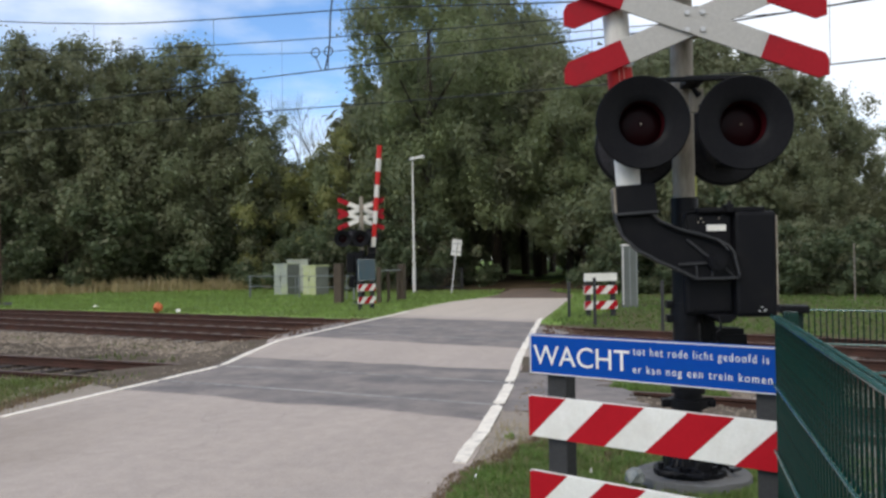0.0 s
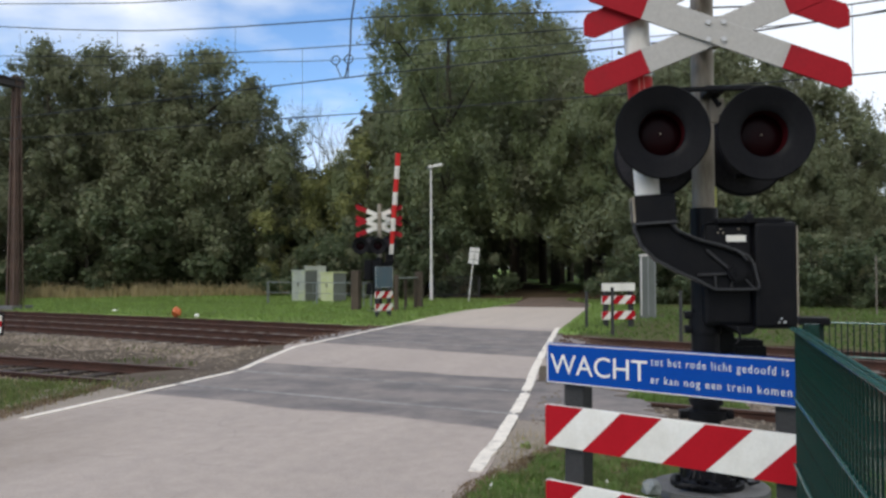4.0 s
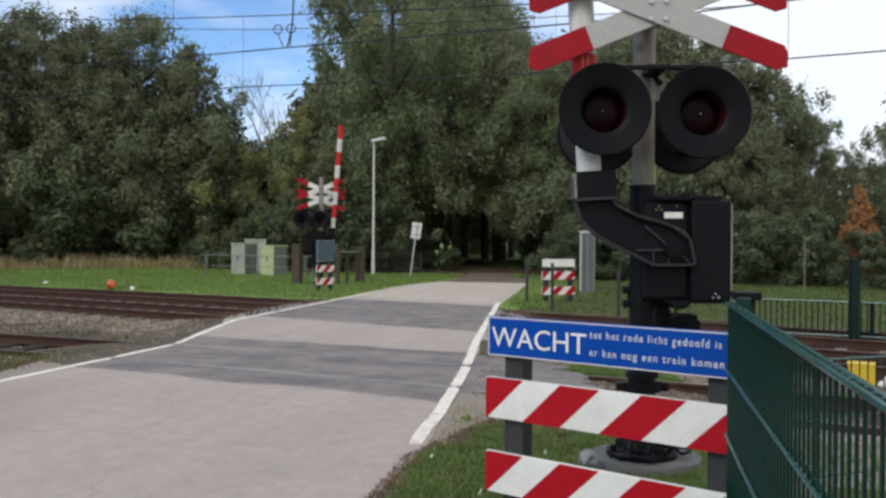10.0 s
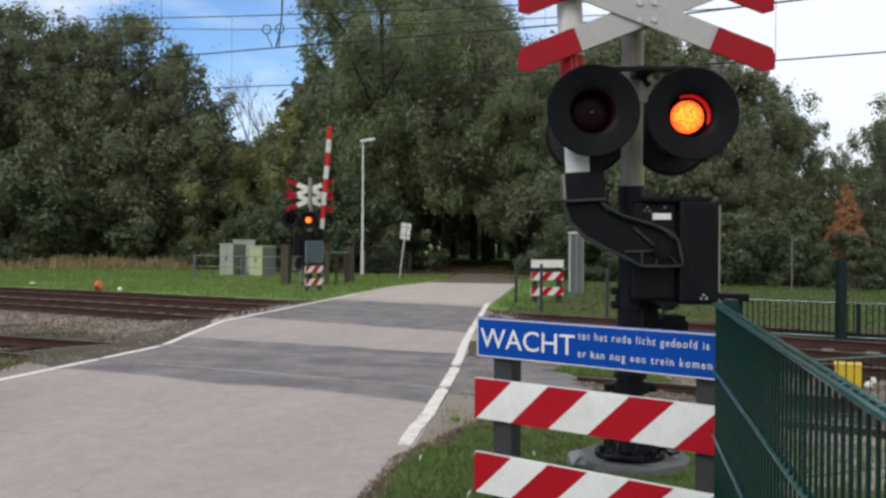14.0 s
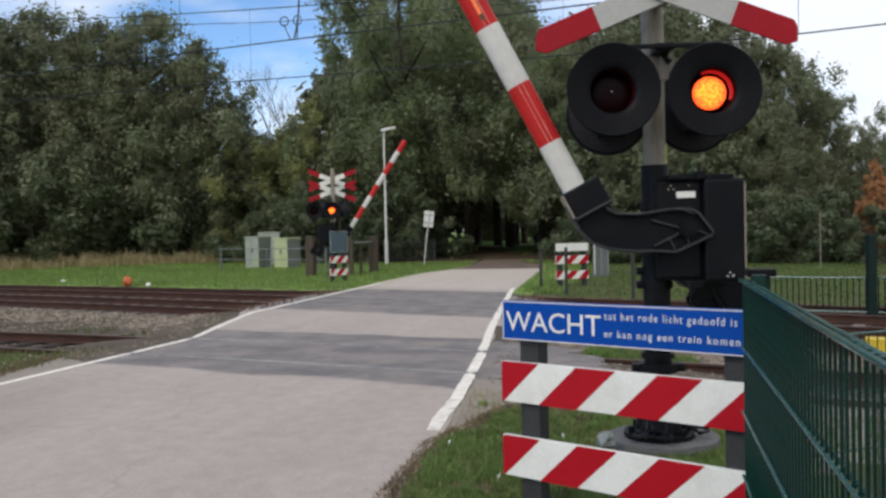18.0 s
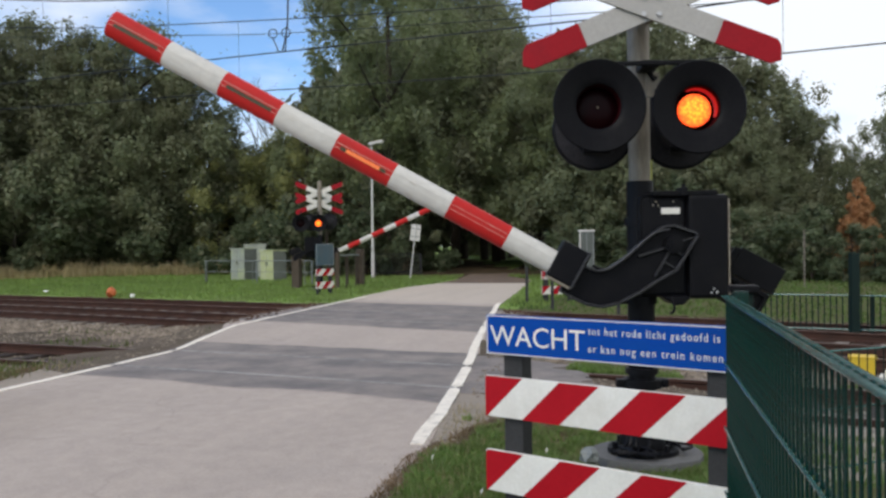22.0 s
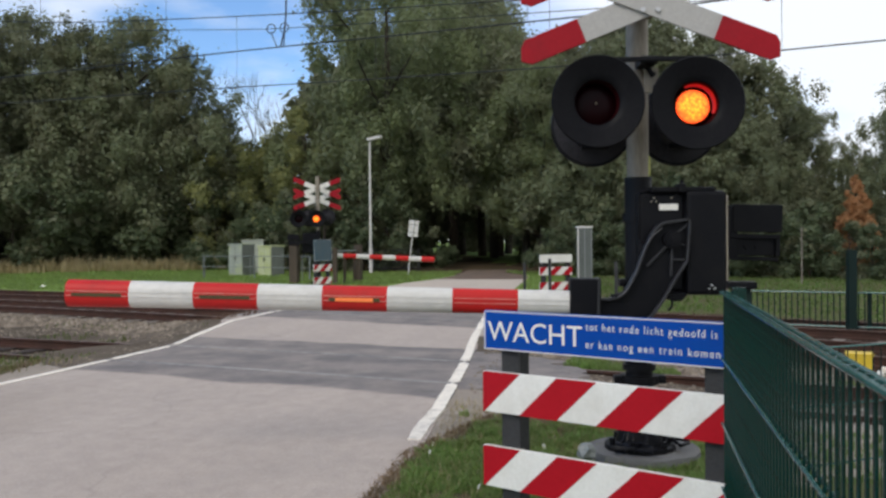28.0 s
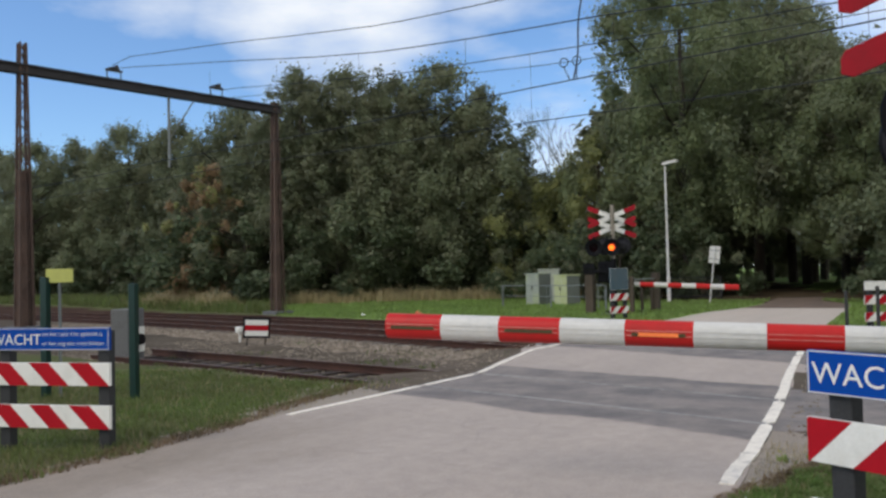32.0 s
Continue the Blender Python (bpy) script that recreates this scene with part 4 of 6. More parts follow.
    for a, b, w in (((-0.15, -0.19), (-0.01, -0.045), 0.011), ((0.014, -0.26), (0.018, -0.06), 0.011), ((0.016, -0.145), (0.118, -0.145), 0.009), ((0.05, -0.03), (0.125, -0.05), 0.009), ((0.04, 0.03), (0.12, 0.1), 0.008)):
        bm = bmesh.new()
        tube(bm, (a[0], -0.03, a[1]), (b[0], -0.03, b[1]), w, n=6)
        part("rib", bm, "black_edge", crank)
    bm = bmesh.new()
    tube(bm, (0.018, -0.07, -0.008), (0.018, 0.1, -0.008), 0.062, n=24)
    tube(bm, (0.018, -0.088, -0.008), (0.018, -0.06, -0.008), 0.046, n=20)
    tube(bm, (0.018, -0.1, -0.008), (0.018, -0.08, -0.008), 0.02, n=12)
    tube(bm, (0, 0.02, 0), (0, 0.5, 0), 0.04, n=12)
    part("pivot_boss", bm, "black", crank, smooth=True)
    bm = bmesh.new()
    pts = [(-0.12, 0.0), (-0.16, -0.075), (-0.212, -0.235), (-0.28, -0.352), (-0.34, -0.395), (-0.4, -0.4)]
    sweep(bm, [(a, -0.045, b) for a, b in pts], 0.011)
    part("cable", bm, "black", crank, smooth=True)
    bm = bmesh.new()
    pts = [(-0.06, 0.07), (-0.135, 0.0), (-0.182, -0.1), (-0.235, -0.255), (-0.305, -0.378), (-0.352, -0.412)]
    sweep(bm, [(a, -0.066, b) for a, b in pts], 0.005)
    part("cable", bm, "cable_grey", crank, "thin grey sensor cable", True)
    # counterweight on the far side of the box
    bm = bmesh.new()
    for y in (0.40, 0.52):
        prism(bm, [(-0.08, -0.1), (0.2, -0.07), (0.48, -0.07), (0.54, -0.15), (0.9, -0.15), (0.9, -0.125), (0.6, -0.12), (0.6, 0.25), (0.52, 0.25), (0.5, 0.05), (0.2, 0.05), (0.1, 0.09), (-0.05, 0.1)], y, y + 0.035, 0.005)
    part("counterweight_plate", bm, "black", crank)
    for i in range(4):
        bm = bmesh.new()
        box(bm, 0.56 + 0.004 * (i % 2), 0.935 - 0.012 * ((i + 1) % 2), 0.392 + 0.044 * i, 0.430 + 0.044 * i, 0.06, 0.265 - 0.006 * (i % 3), 0.005)
        part("counterweight", bm, "black", crank)
    bm = bmesh.new()
    box(bm, 0.54, 0.9, 0.43, 0.565, -0.115, 0.03, 0.006)
    part("counterweight", bm, "black", crank)
    bm = bmesh.new()
    box(bm, 0.54, 0.91, 0.395, 0.44, 0.012, 0.045, 0.004)
    box(bm, 0.88, 0.91, 0.395, 0.44, -0.115, 0.03, 0.004)
    part("tray", bm, "black", crank)
    for x in (0.6, 0.67, 0.75):
        bm = bmesh.new()
        tube(bm, (x, 0.42, -0.05), (x, 0.44, -0.05), 0.018, n=6)
        part("bolt", bm, "black", crank)
    bm = bmesh.new()
    prism(bm, [(-0.53, -0.40), (-0.40, -0.40), (-0.40, -0.48), (-0.53, -0.48)], -0.04, 0.04, 0.004)
    boom = part("barrier_boom", bm, "black", t, "tapered tube of red and white segments")

    bm = bmesh.new()
    box(bm, -0.565, -0.352, -0.078, 0.085, -0.535, -0.262, 0.014)
    socket = part("socket", bm, "black", boom)
    bm = bmesh.new()
    box(bm, -0.378, -0.36, -0.086, 0.09, -0.541, -0.256, 0.004)
    part("collar", bm, "black_edge", socket)
    bm = bmesh.new()
    prism(bm, [(-0.555, -0.534), (-0.38, -0.534), (-0.38, -0.552), (-0.555, -0.552)], -0.08, 0.08, 0.004)
    part("clamp_plate", bm, "grey_post", boom, "grey clamp plate")

    def rim(x):
        k = (-0.54 - x) / 3.56
        return 0.084 + 0.013 * k

    xs = [-0.545, -0.92] + [-0.92 - 0.4555 * i for i in range(1, 8)]
    names = ["white", "red"] * 4
    for i in range(8):
        bm = bmesh.new()
        a, b = xs[i], xs[i + 1]
        n = 20
        rings = []
        for x in (a, b):
            r = rim(x)
            rings.append([bm.verts.new((x, 0.75 * r * math.cos(2 * math.pi * j / n), -0.436 + r * math.copysign(abs(math.sin(2 * math.pi * j / n)) ** 0.8, math.sin(2 * math.pi * j / n)))) for j in range(n)])
        for j in range(n):
            bm.faces.new((rings[0][j], rings[1][j], rings[1][(j + 1) % n], rings[0][(j + 1) % n]))
        bm.faces.new(rings[0])
        bm.faces.new(rings[1])
        bmesh.ops.recalc_face_normals(bm, faces=bm.faces[:])
        part(names[i] + "_segment", bm, "boom_" + names[i], boom, smooth=True)
    # raised ridges along the tube, and sunk lamp strips in three red segments
    for i in range(8):
        a, b = xs[i] - 0.01, xs[i + 1] + 0.01
        r = 0.75 * rim(a)
        bm = bmesh.new()
        for dz in (-0.012, 0.02):
            box(bm, b, a, -r - 0.003, -r + 0.01, -0.436 + dz - 0.0035, -0.436 + dz + 0.0035)
        # on red segments the ridge carries the painted highlight
        part("ridge", bm, "boom_white" if i % 2 == 0 else "ridge", boom)
    for i in (3, 5, 7):
        a, b = xs[i] - 0.05, xs[i + 1] + 0.05
        r = 0.75 * rim(a)
        bm = bmesh.new()
        box(bm, b, a, -r - 0.006, -r + 0.02, -0.453, -0.428)
        part("lamp_strip", bm, "slot", boom, "dark strip of warning lamps")
        if i == 7:
            continue
        bm = bmesh.new()
        box(bm, b + 0.045, a - 0.045, -0.004, 0.004, -0.013, 0.013)
        lit = part("lit_strip_a" if i != 5 else "lit_strip_b", bm, "strip_lit", boom, "glowing amber lamp strip")
        lit.name = lit.data.name = "lit_strip"
        lit["phase"] = 0 if i != 5 else 1
        lit["depth"] = r
    boom.matrix_local = pose(PIVOT[0], ARM_Y, PIVOT[1], 0, 86.7, 0)
    crank.matrix_local = pose(HUB[0], ARM_Y, HUB[1], 0, 86.7, 0)
    return t


# ---- boards, fences ----
def warning_board(m, label, lean=1, length=1.37, plain=None, top=1.152):
    """Blue notice over two striped planks on two posts. lean: which way the stripes slope."""
    t = thing("warning_board", m, label, "warning sign", "warning boards")
    for x in ((0.1, length - 0.14)):
        bm = bmesh.new()
        box(bm, x - 0.01, x + 0.11, 0.015, 0.115, -0.3, top - 0.032, 0.008)
        part("post", bm, "sign_grey", t, "dark grey plastic post")
    bm = bmesh.new()
    box(bm, 0, length, -0.02, 0.015, 0.937, top, 0.004)
    blue = part("notice", bm, plain or "blue", t, "" if plain else "blue notice with white lettering")
    bm = bmesh.new()
    for z in (0.942, top - 0.005):
        box(bm, 0.006, length - 0.006, -0.0225, -0.0195, z - 0.0025, z + 0.0025)
    for x in (0.008, length - 0.008):
        box(bm, x - 0.0025, x + 0.0025, -0.0225, -0.0195, 0.945, top - 0.007)
    part("border", bm, "sign_white", blue)
    if not plain:
        notice_text(blue)
    plank_rows(t, length, lean)
    return t


def notice_text(blue):
    lettering("heading", "WACHT", 0.152, "sign_white", blue, pose(0.028, -0.0215, 0.990, 90), 0.0, 0.578)
    lettering("word", "tot het rode licht gedoofd is", 0.056, "sign_white", blue, pose(0.625, -0.0215, 1.075, 90), 0.0, 0.672, 1.25)
    lettering("word", "er kan nog een trein komen", 0.056, "sign_white", blue, pose(0.622, -0.0215, 0.985, 90), 0.0, 0.685, 1.25)


def plank_rows(t, length, lean):
    for z0, z1 in ((0.593, 0.815), (0.182, 0.405)):
        bm = bmesh.new()
        box(bm, -0.01, length, -0.02, 0.015, z0, z1, 0.004)
        plank = part("plank", bm, "sign_white", t, "white plank with slanting red stripes")
        w, h = 0.226, z1 - z0
        for k in range(-2, 4):
            a = 2 * w * k + (w if lean > 0 else length - 1.359)
            poly = [(a, z0), (a + w, z0), (a + w + h * 1.03, z1), (a + h * 1.03, z1)]
            if lean < 0:
                poly = [(a + h * 1.03, z0), (a + w + h * 1.03, z0), (a + w, z1), (a, z1)]
            poly = clip(clip(poly, -0.008, 1), length - 0.002, -1)
            if len(poly) > 2:
                bm = bmesh.new()
                prism(bm, poly, -0.0225, -0.019)
                part("red_stripe", bm, "sign_red", plank)


def clip(poly, lim, side):
    out = []
    for i in range(len(poly)):
        p, q = poly[i], poly[(i + 1) % len(poly)]
        ip, iq = (p[0] - lim) * side >= 0, (q[0] - lim) * side >= 0
        if ip:
            out.append(p)
        if ip != iq:
            k = (lim - p[0]) / (q[0] - p[0])
            out.append((lim, p[1] + k * (q[1] - p[1])))
    return out


def bar_fence(a, b, z0, z1, pitch, rod, label, rails, name="mesh_fence", posts=2.5, post_up=0.02, mats=("green", "green_rail"), post_w=0.06):
    a, b = Vector((*a, 0)), Vector((*b, 0))
    d = b - a
    n = d.length
    t = thing(name, Matrix.Translation(a) @ pose(0, 0, 0, 0, 0, math.degrees(math.atan2(d.y, d.x))), label, "fence", "fences")
    me = None
    for i in range(int(n / pitch) + 1):
        x = i * pitch
        if me is None:
            bm = bmesh.new()
            tube(bm, (0, 0, z0), (0, 0, z1), rod, n=6)
            ob = part("bar", bm, mats[0], t, smooth=True)
            me = ob.data
        else:
            ob = new("bar", me)
            ob.parent = t
        ob.location = (x, 0, 0)
    for z, r in rails:
        for s in (-1, 1):
            bm = bmesh.new()
            tube(bm, (-0.02, s * (rod + r), z), (n + 0.02, s * (rod + r), z), r, n=8)
            part("rail", bm, mats[1], t, smooth=True)
    k = max(1, round(n / posts))
    for i in range(k + 1):
        bm = bmesh.new()
        box(bm, n * i / k - post_w / 2, n * i / k + post_w / 2, 0.03, 0.03 + post_w, -0.3, z1 + post_up, 0.004)
        p = part("post", bm, mats[0], t)
    return t


def square_post(name, x, y, w, z1, mat, label, category, rz=0, cap=None):
    t = thing(name, pose(x, y, 0, 0, 0, rz), label, category)
    bm = bmesh.new()
    box(bm, -w / 2, w / 2, -w / 2, w / 2, -0.3, z1, 0.006)
    part("shaft", bm, mat, t)
    if cap:
        bm = bmesh.new()
        box(bm, -cap / 2, cap / 2, -cap / 2, cap / 2, z1, z1 + 0.035, 0.008)
        part("cap", bm, "black_matt", t, "blackened flat cap")
    return t


# ---- overhead line ----
def lattice_mast(t, x, y, h, w=0.5, solid=False, name="mast"):
    top = w * 0.42
    bm = bmesh.new()
    up = h if solid else h * 0.55
    tube(bm, (x, y, -0.3), (x, y, up), w * 0.62, w * 0.62 + (top - w) * 0.62 * up / h, n=4)
    mast = part(name, bm, "mast", t)
    for sx in (-1, 1):
        for sy in (-1, 1):
            bm = bmesh.new()
            tube(bm, (x + sx * w / 2, y + sy * w / 2, -0.3), (x + sx * top / 2, y + sy * top / 2, h), 0.055, 0.05, n=4)
            part("leg", bm, "mast", mast)
    k = 16
    for i in range(k):
        z0, z1 = h * i / k, h * (i + 1) / k
        w0, w1 = w + (top - w) * i / k, w + (top - w) * (i + 1) / k
        s = 1 if i % 2 else -1
        bm = bmesh.new()
        for q in (-1, 1):
            tube(bm, (x - s * w0 / 2, y + q * w0 / 2, z0), (x + s * w1 / 2, y + q * w1 / 2, z1), 0.022, n=4)
            tube(bm, (x + q * w0 / 2, y - s * w0 / 2, z0), (x + q * w1 / 2, y + s * w1 / 2, z1), 0.022, n=4)
        part("lacing", bm, "mast", mast)
    bm = bmesh.new()
    box(bm, x - 0.5, x + 0.5, y - 0.5, y + 0.5, -0.4, 0.12, 0.03)
    part("footing", bm, "concrete", mast)
    return mast


def portal(a, b, h):
    """Two lattice masts with a beam over the tracks and insulators on it."""
    d = Vector((b[0] - a[0], b[1] - a[1], 0))
    n = d.length
    t = thing("catenary_portal", pose(a[0], a[1], 0, 0, 0, math.degrees(math.atan2(d.y, d.x))), "rusty steel overhead line portal across the tracks", "catenary portal", "catenary portals")
    lattice_mast(t, 0, 0, h + 0.35, 0.42, True)
    lattice_mast(t, n, 0, h + 1.0, 0.48)
    bm = bmesh.new()
    box(bm, -0.3, n + 0.9, -0.1, 0.1, h - 0.08, h + 0.19)
    beam = part("beam", bm, "beam", t, "dark steel box beam")
    for y in (-0.13, 0.13):
        for z in (h - 0.09, h + 0.2):
            bm = bmesh.new()
            box(bm, -0.3, n + 0.9, y - 0.04, y + 0.04, z - 0.035, z + 0.035)
            part("chord", bm, "beam", beam)
    for i in range(int(n / 0.35) + 2):
        bm = bmesh.new()
        s = 1 if i % 2 else -1
        tube(bm, (0.35 * i - 0.3, -0.13, h + 0.06 - s * 0.14), (0.35 * i + 0.05, -0.13, h + 0.06 + s * 0.14), 0.03, n=4)
        part("web_strut", bm, "beam", beam)
    for x in (n * 0.275, n * 0.69):
        bm = bmesh.new()
        for q in (-0.28, 0.28):
            tube(bm, (x + q, 0, h + 0.25), (x + q, 0, h + 0.55), 0.022, n=6)
        box(bm, x - 0.33, x + 0.33, -0.05, 0.05, h + 0.53, h + 0.62, 0.01)
        tube(bm, (x, -0.25, h + 0.68), (x, 0.25, h + 0.68), 0.07, n=10)
        tube(bm, (x - 0.2, 0, h + 0.64), (x + 0.2, 0, h + 0.64), 0.06, n=10)
        part("insulator", bm, "insulator", t, smooth=True)
    for x, drop in ((n * 0.48, 3.0), (n * 0.375, 0.0)):
        bm = bmesh.new()
        if drop:
            tube(bm, (x, 0, h - 0.1), (x, 0, h - drop), 0.055, n=8)
        else:
            tube(bm, (x, 0, h - 0.12), (x + 0.6, -0.8, h - 1.6), 0.03, n=6)
        part("hanger", bm, "silver", t)
    return t


def wire(name, pts, r, label, mat="wire"):
    cu = bpy.data.curves.new(name, "CURVE")
    cu.dimensions, cu.bevel_depth, cu.bevel_resolution = "3D", r, 1
    sp = cu.splines.new("POLY")
    sp.points.add(len(pts) - 1)
    for p, c in zip(sp.points, pts):
        p.co = (*c, 1)
    cu.materials.append(M[mat])
    tmp = bpy.data.objects.new(name, cu)
    scene.collection.objects.link(tmp)
    bpy.context.view_layer.update()
    me = bpy.data.meshes.new_from_object(tmp.evaluated_get(bpy.context.evaluated_depsgraph_get()))
    bpy.data.objects.remove(tmp)
    return tagged(new(name, me), label, "overhead wire", "overhead wires") if label else new(name, me)


# ---- smaller things by the crossing ----
def street_lamp(x, y, h):
    t = thing("street_lamp", pose(x, y, 0, 0, 0, 0), "slim pale street lamp beside the road", "street lamp")
    bm = bmesh.new()
    tube(bm, (0, 0, -0.2), (0, 0, 1.2), 0.09, n=12)
    tube(bm, (0, 0, 1.2), (0, 0, h), 0.065, 0.045, n=12)
    part("pole", bm, "lamp_pole", t, smooth=True)
    bm = bmesh.new()
    box(bm, -0.12, 0.62, -0.13, 0.13, h, h + 0.14, 0.04)
    for v in bm.verts:
        v.co.z += 0.16 * max(0, v.co.x)
    part("lantern", bm, "lamp_pole", t, "flat white lantern head")


def plate_sign(x, y, z0, z1, w, rz, lean=0.0):
    t = thing("traffic_sign", pose(x, y, 0, 0, lean, rz), "grey back of a rectangular traffic sign on a thin pole", "traffic sign")
    bm = bmesh.new()
    tube(bm, (0, 0, -0.2), (0, 0, z1), 0.03, n=10)
    part("pole", bm, "lamp_pole", t)
    bm = bmesh.new()
    box(bm, -w / 2, w / 2, 0.038, 0.05, z0, z1, 0.004)
    p = part("plate", bm, "lamp_pole", t, "pale grey sign plate")
    for z in (z0 + 0.2, z1 - 0.2):
        bm = bmesh.new()
        box(bm, -w / 2 + 0.04, w / 2 - 0.04, 0.026, 0.038, z - 0.02, z + 0.02)
        part("clamp_rail", bm, "silver", p)


def cabinet(x, y, w, d, h, rz, label, front="cabinet", side="cabinet_dark"):
    t = thing("relay_cabinet", pose(x, y, 0.1, 0, 0, rz), label, "cabinet", "relay cabinets")
    bm = bmesh.new()
    box(bm, -w / 2, w / 2, -d / 2, d / 2, -0.2, h, 0.01)
    # the +x faces get the darker paint as their shade
    for f in bm.faces:
        if f.normal.x > 0.5:
            f.material_index = 1
    part("body", bm, [front, side], t)
    bm = bmesh.new()
    box(bm, -w / 2 - 0.04, w / 2 + 0.04, -d / 2 - 0.04, d / 2 + 0.04, h, h + 0.07, 0.015)
    part("roof", bm, front, t)
    for s in (-1, 1):
        bm = bmesh.new()
        box(bm, min(0.01 * s, s * (w / 2 - 0.03)), max(0.01 * s, s * (w / 2 - 0.03)), -d / 2 - 0.015, -d / 2, 0.08, h - 0.06, 0.004)
        door = part("door", bm, front, t)
        bm = bmesh.new()
        box(bm, s * 0.05 - 0.015, s * 0.05 + 0.015, -d / 2 - 0.04, -d / 2 - 0.012, h * 0.45, h * 0.6, 0.004)
        part("handle", bm, "cabinet_dark", door)


# ---- trees ----
def crown_mesh(name, seed, h, w, mats, leaves, size, lobes=34, low=0.16, cone=False):
    """A crown of many leaf clumps round limbs, with an uneven outline."""
    rng = np.random.default_rng(seed)
    cen, rad, share = [], [], []
    bulge = rng.uniform(0, 6.28, 4)
    for i in range(lobes):
        u = rng.uniform(0, 1) ** 0.85
        a = rng.uniform(0, 6.283)
        env = 0.5 * w * math.sin(math.pi * min(1.0, 0.17 + 0.83 * u ** 0.9)) ** 0.62
        env *= 1 + 0.24 * math.sin(2 * a + bulge[0] + 4 * u) + 0.2 * math.sin(5 * a + bulge[1] - 9 * u) + 0.12 * math.sin(9 * a + bulge[2] + 17 * u)
        if cone:
            env = 0.5 * w * (1.02 - u) ** 0.7 * min(1.0, 0.4 + 4 * u)
        q = env * rng.uniform(0.2, 1.3) ** 0.55
        share.append(1.3 - 0.8 * u)
        cen.append((q * math.cos(a), q * math.sin(a), h * (low + (0.97 - low) * u) + rng.normal() * 0.015 * h))
        rad.append(w * (rng.uniform(0.08, 0.15) if cone else rng.uniform(0.03, 0.09)) * (1.1 - (0.85 if cone else 0.35) * u))
    cen, rad = np.array(cen), np.array(rad)
    share = rad ** 2 * np.array(share)
    per = rng.choice(lobes, leaves, p=share / share.sum())
    v = rng.normal(size=(leaves, 3))
    v /= np.linalg.norm(v, axis=1)[:, None]
    shell = np.abs(rng.normal(0.8, 0.32, leaves))
    stray = rng.random(leaves) < 0.07
    shell[stray] *= rng.uniform(1.2, 2.0, stray.sum())
    p = cen[per] + v * (rad[per] * shell)[:, None] * np.array([1.0, 1.0, 1.2])
    nrm = v * 0.9 + rng.normal(size=(leaves, 3)) * 0.48 + np.array([0, 0, 0.35])
    nrm /= np.linalg.norm(nrm, axis=1)[:, None]
    t1 = np.cross(nrm, rng.normal(size=(leaves, 3)))
    t1 /= np.linalg.norm(t1, axis=1)[:, None]
    t2 = np.cross(nrm, t1)
    s = size * rng.uniform(0.6, 1.4, leaves)[:, None]
    pts = np.stack([p - t1 * s * 0.5 - t2 * s * 0.3, p + t1 * s * 0.6, p - t1 * s * 0.2 + t2 * s * 0.45], 1).reshape(-1, 3)
    me = bpy.data.meshes.new(name)
    me.vertices.add(len(pts))
    me.vertices.foreach_set("co", pts.ravel())
    me.loops.add(leaves * 3)
    me.loops.foreach_set("vertex_index", np.arange(leaves * 3))
    me.polygons.add(leaves)
    me.polygons.foreach_set("loop_start", np.arange(leaves) * 3)
    if len(mats) > 1:
        hue = noise_pick(cen[per], rng, len(mats))
        me.polygons.foreach_set("material_index", hue)
    for x in mats:
        me.materials.append(M[x])
    me.update(calc_edges=True)
    return me, cen


def noise_pick(c, rng, n):
    pick = (np.abs(np.sin(c[:, 0] * 1.7 + c[:, 2] * 0.9)) * n * 0.999).astype(int)
    swap = rng.random(len(c)) < 0.2
    pick[swap] = rng.integers(0, n, swap.sum())
    return pick.astype(np.int32)


def tree_kind(seed, h, w, mats, leaves, size, label, low=0.16, lobes=34, category="tree", cone=False):
    t = thing("tree", Matrix.Translation((0, 0, -200)), label, category, "trees")
    me, cen = crown_mesh("crown", seed, h, w, mats, leaves, size, lobes, low, cone)
    rng = random.Random(seed)
    bm = bmesh.new()
    r = 0.02 * h
    tube(bm, (0, 0, -0.3), (0.1, 0, h * 0.3), r, r * 0.75, n=9)
    tube(bm, (0.1, 0, h * 0.3), (0.0, 0.15, h * 0.85), r * 0.75, r * 0.15, n=8)
    part("trunk", bm, "bark", t)
    for c in cen[:: max(1, lobes // 12)]:
        bm = bmesh.new()
        z = max(h * 0.12, c[2] - h * 0.16)
        tube(bm, (0.05, 0.05, z), tuple(c), r * 0.3, r * 0.07, n=5)
        part("limb", bm, "bark", t)
    crown = new("crown", me)
    crown.parent = t
    return t


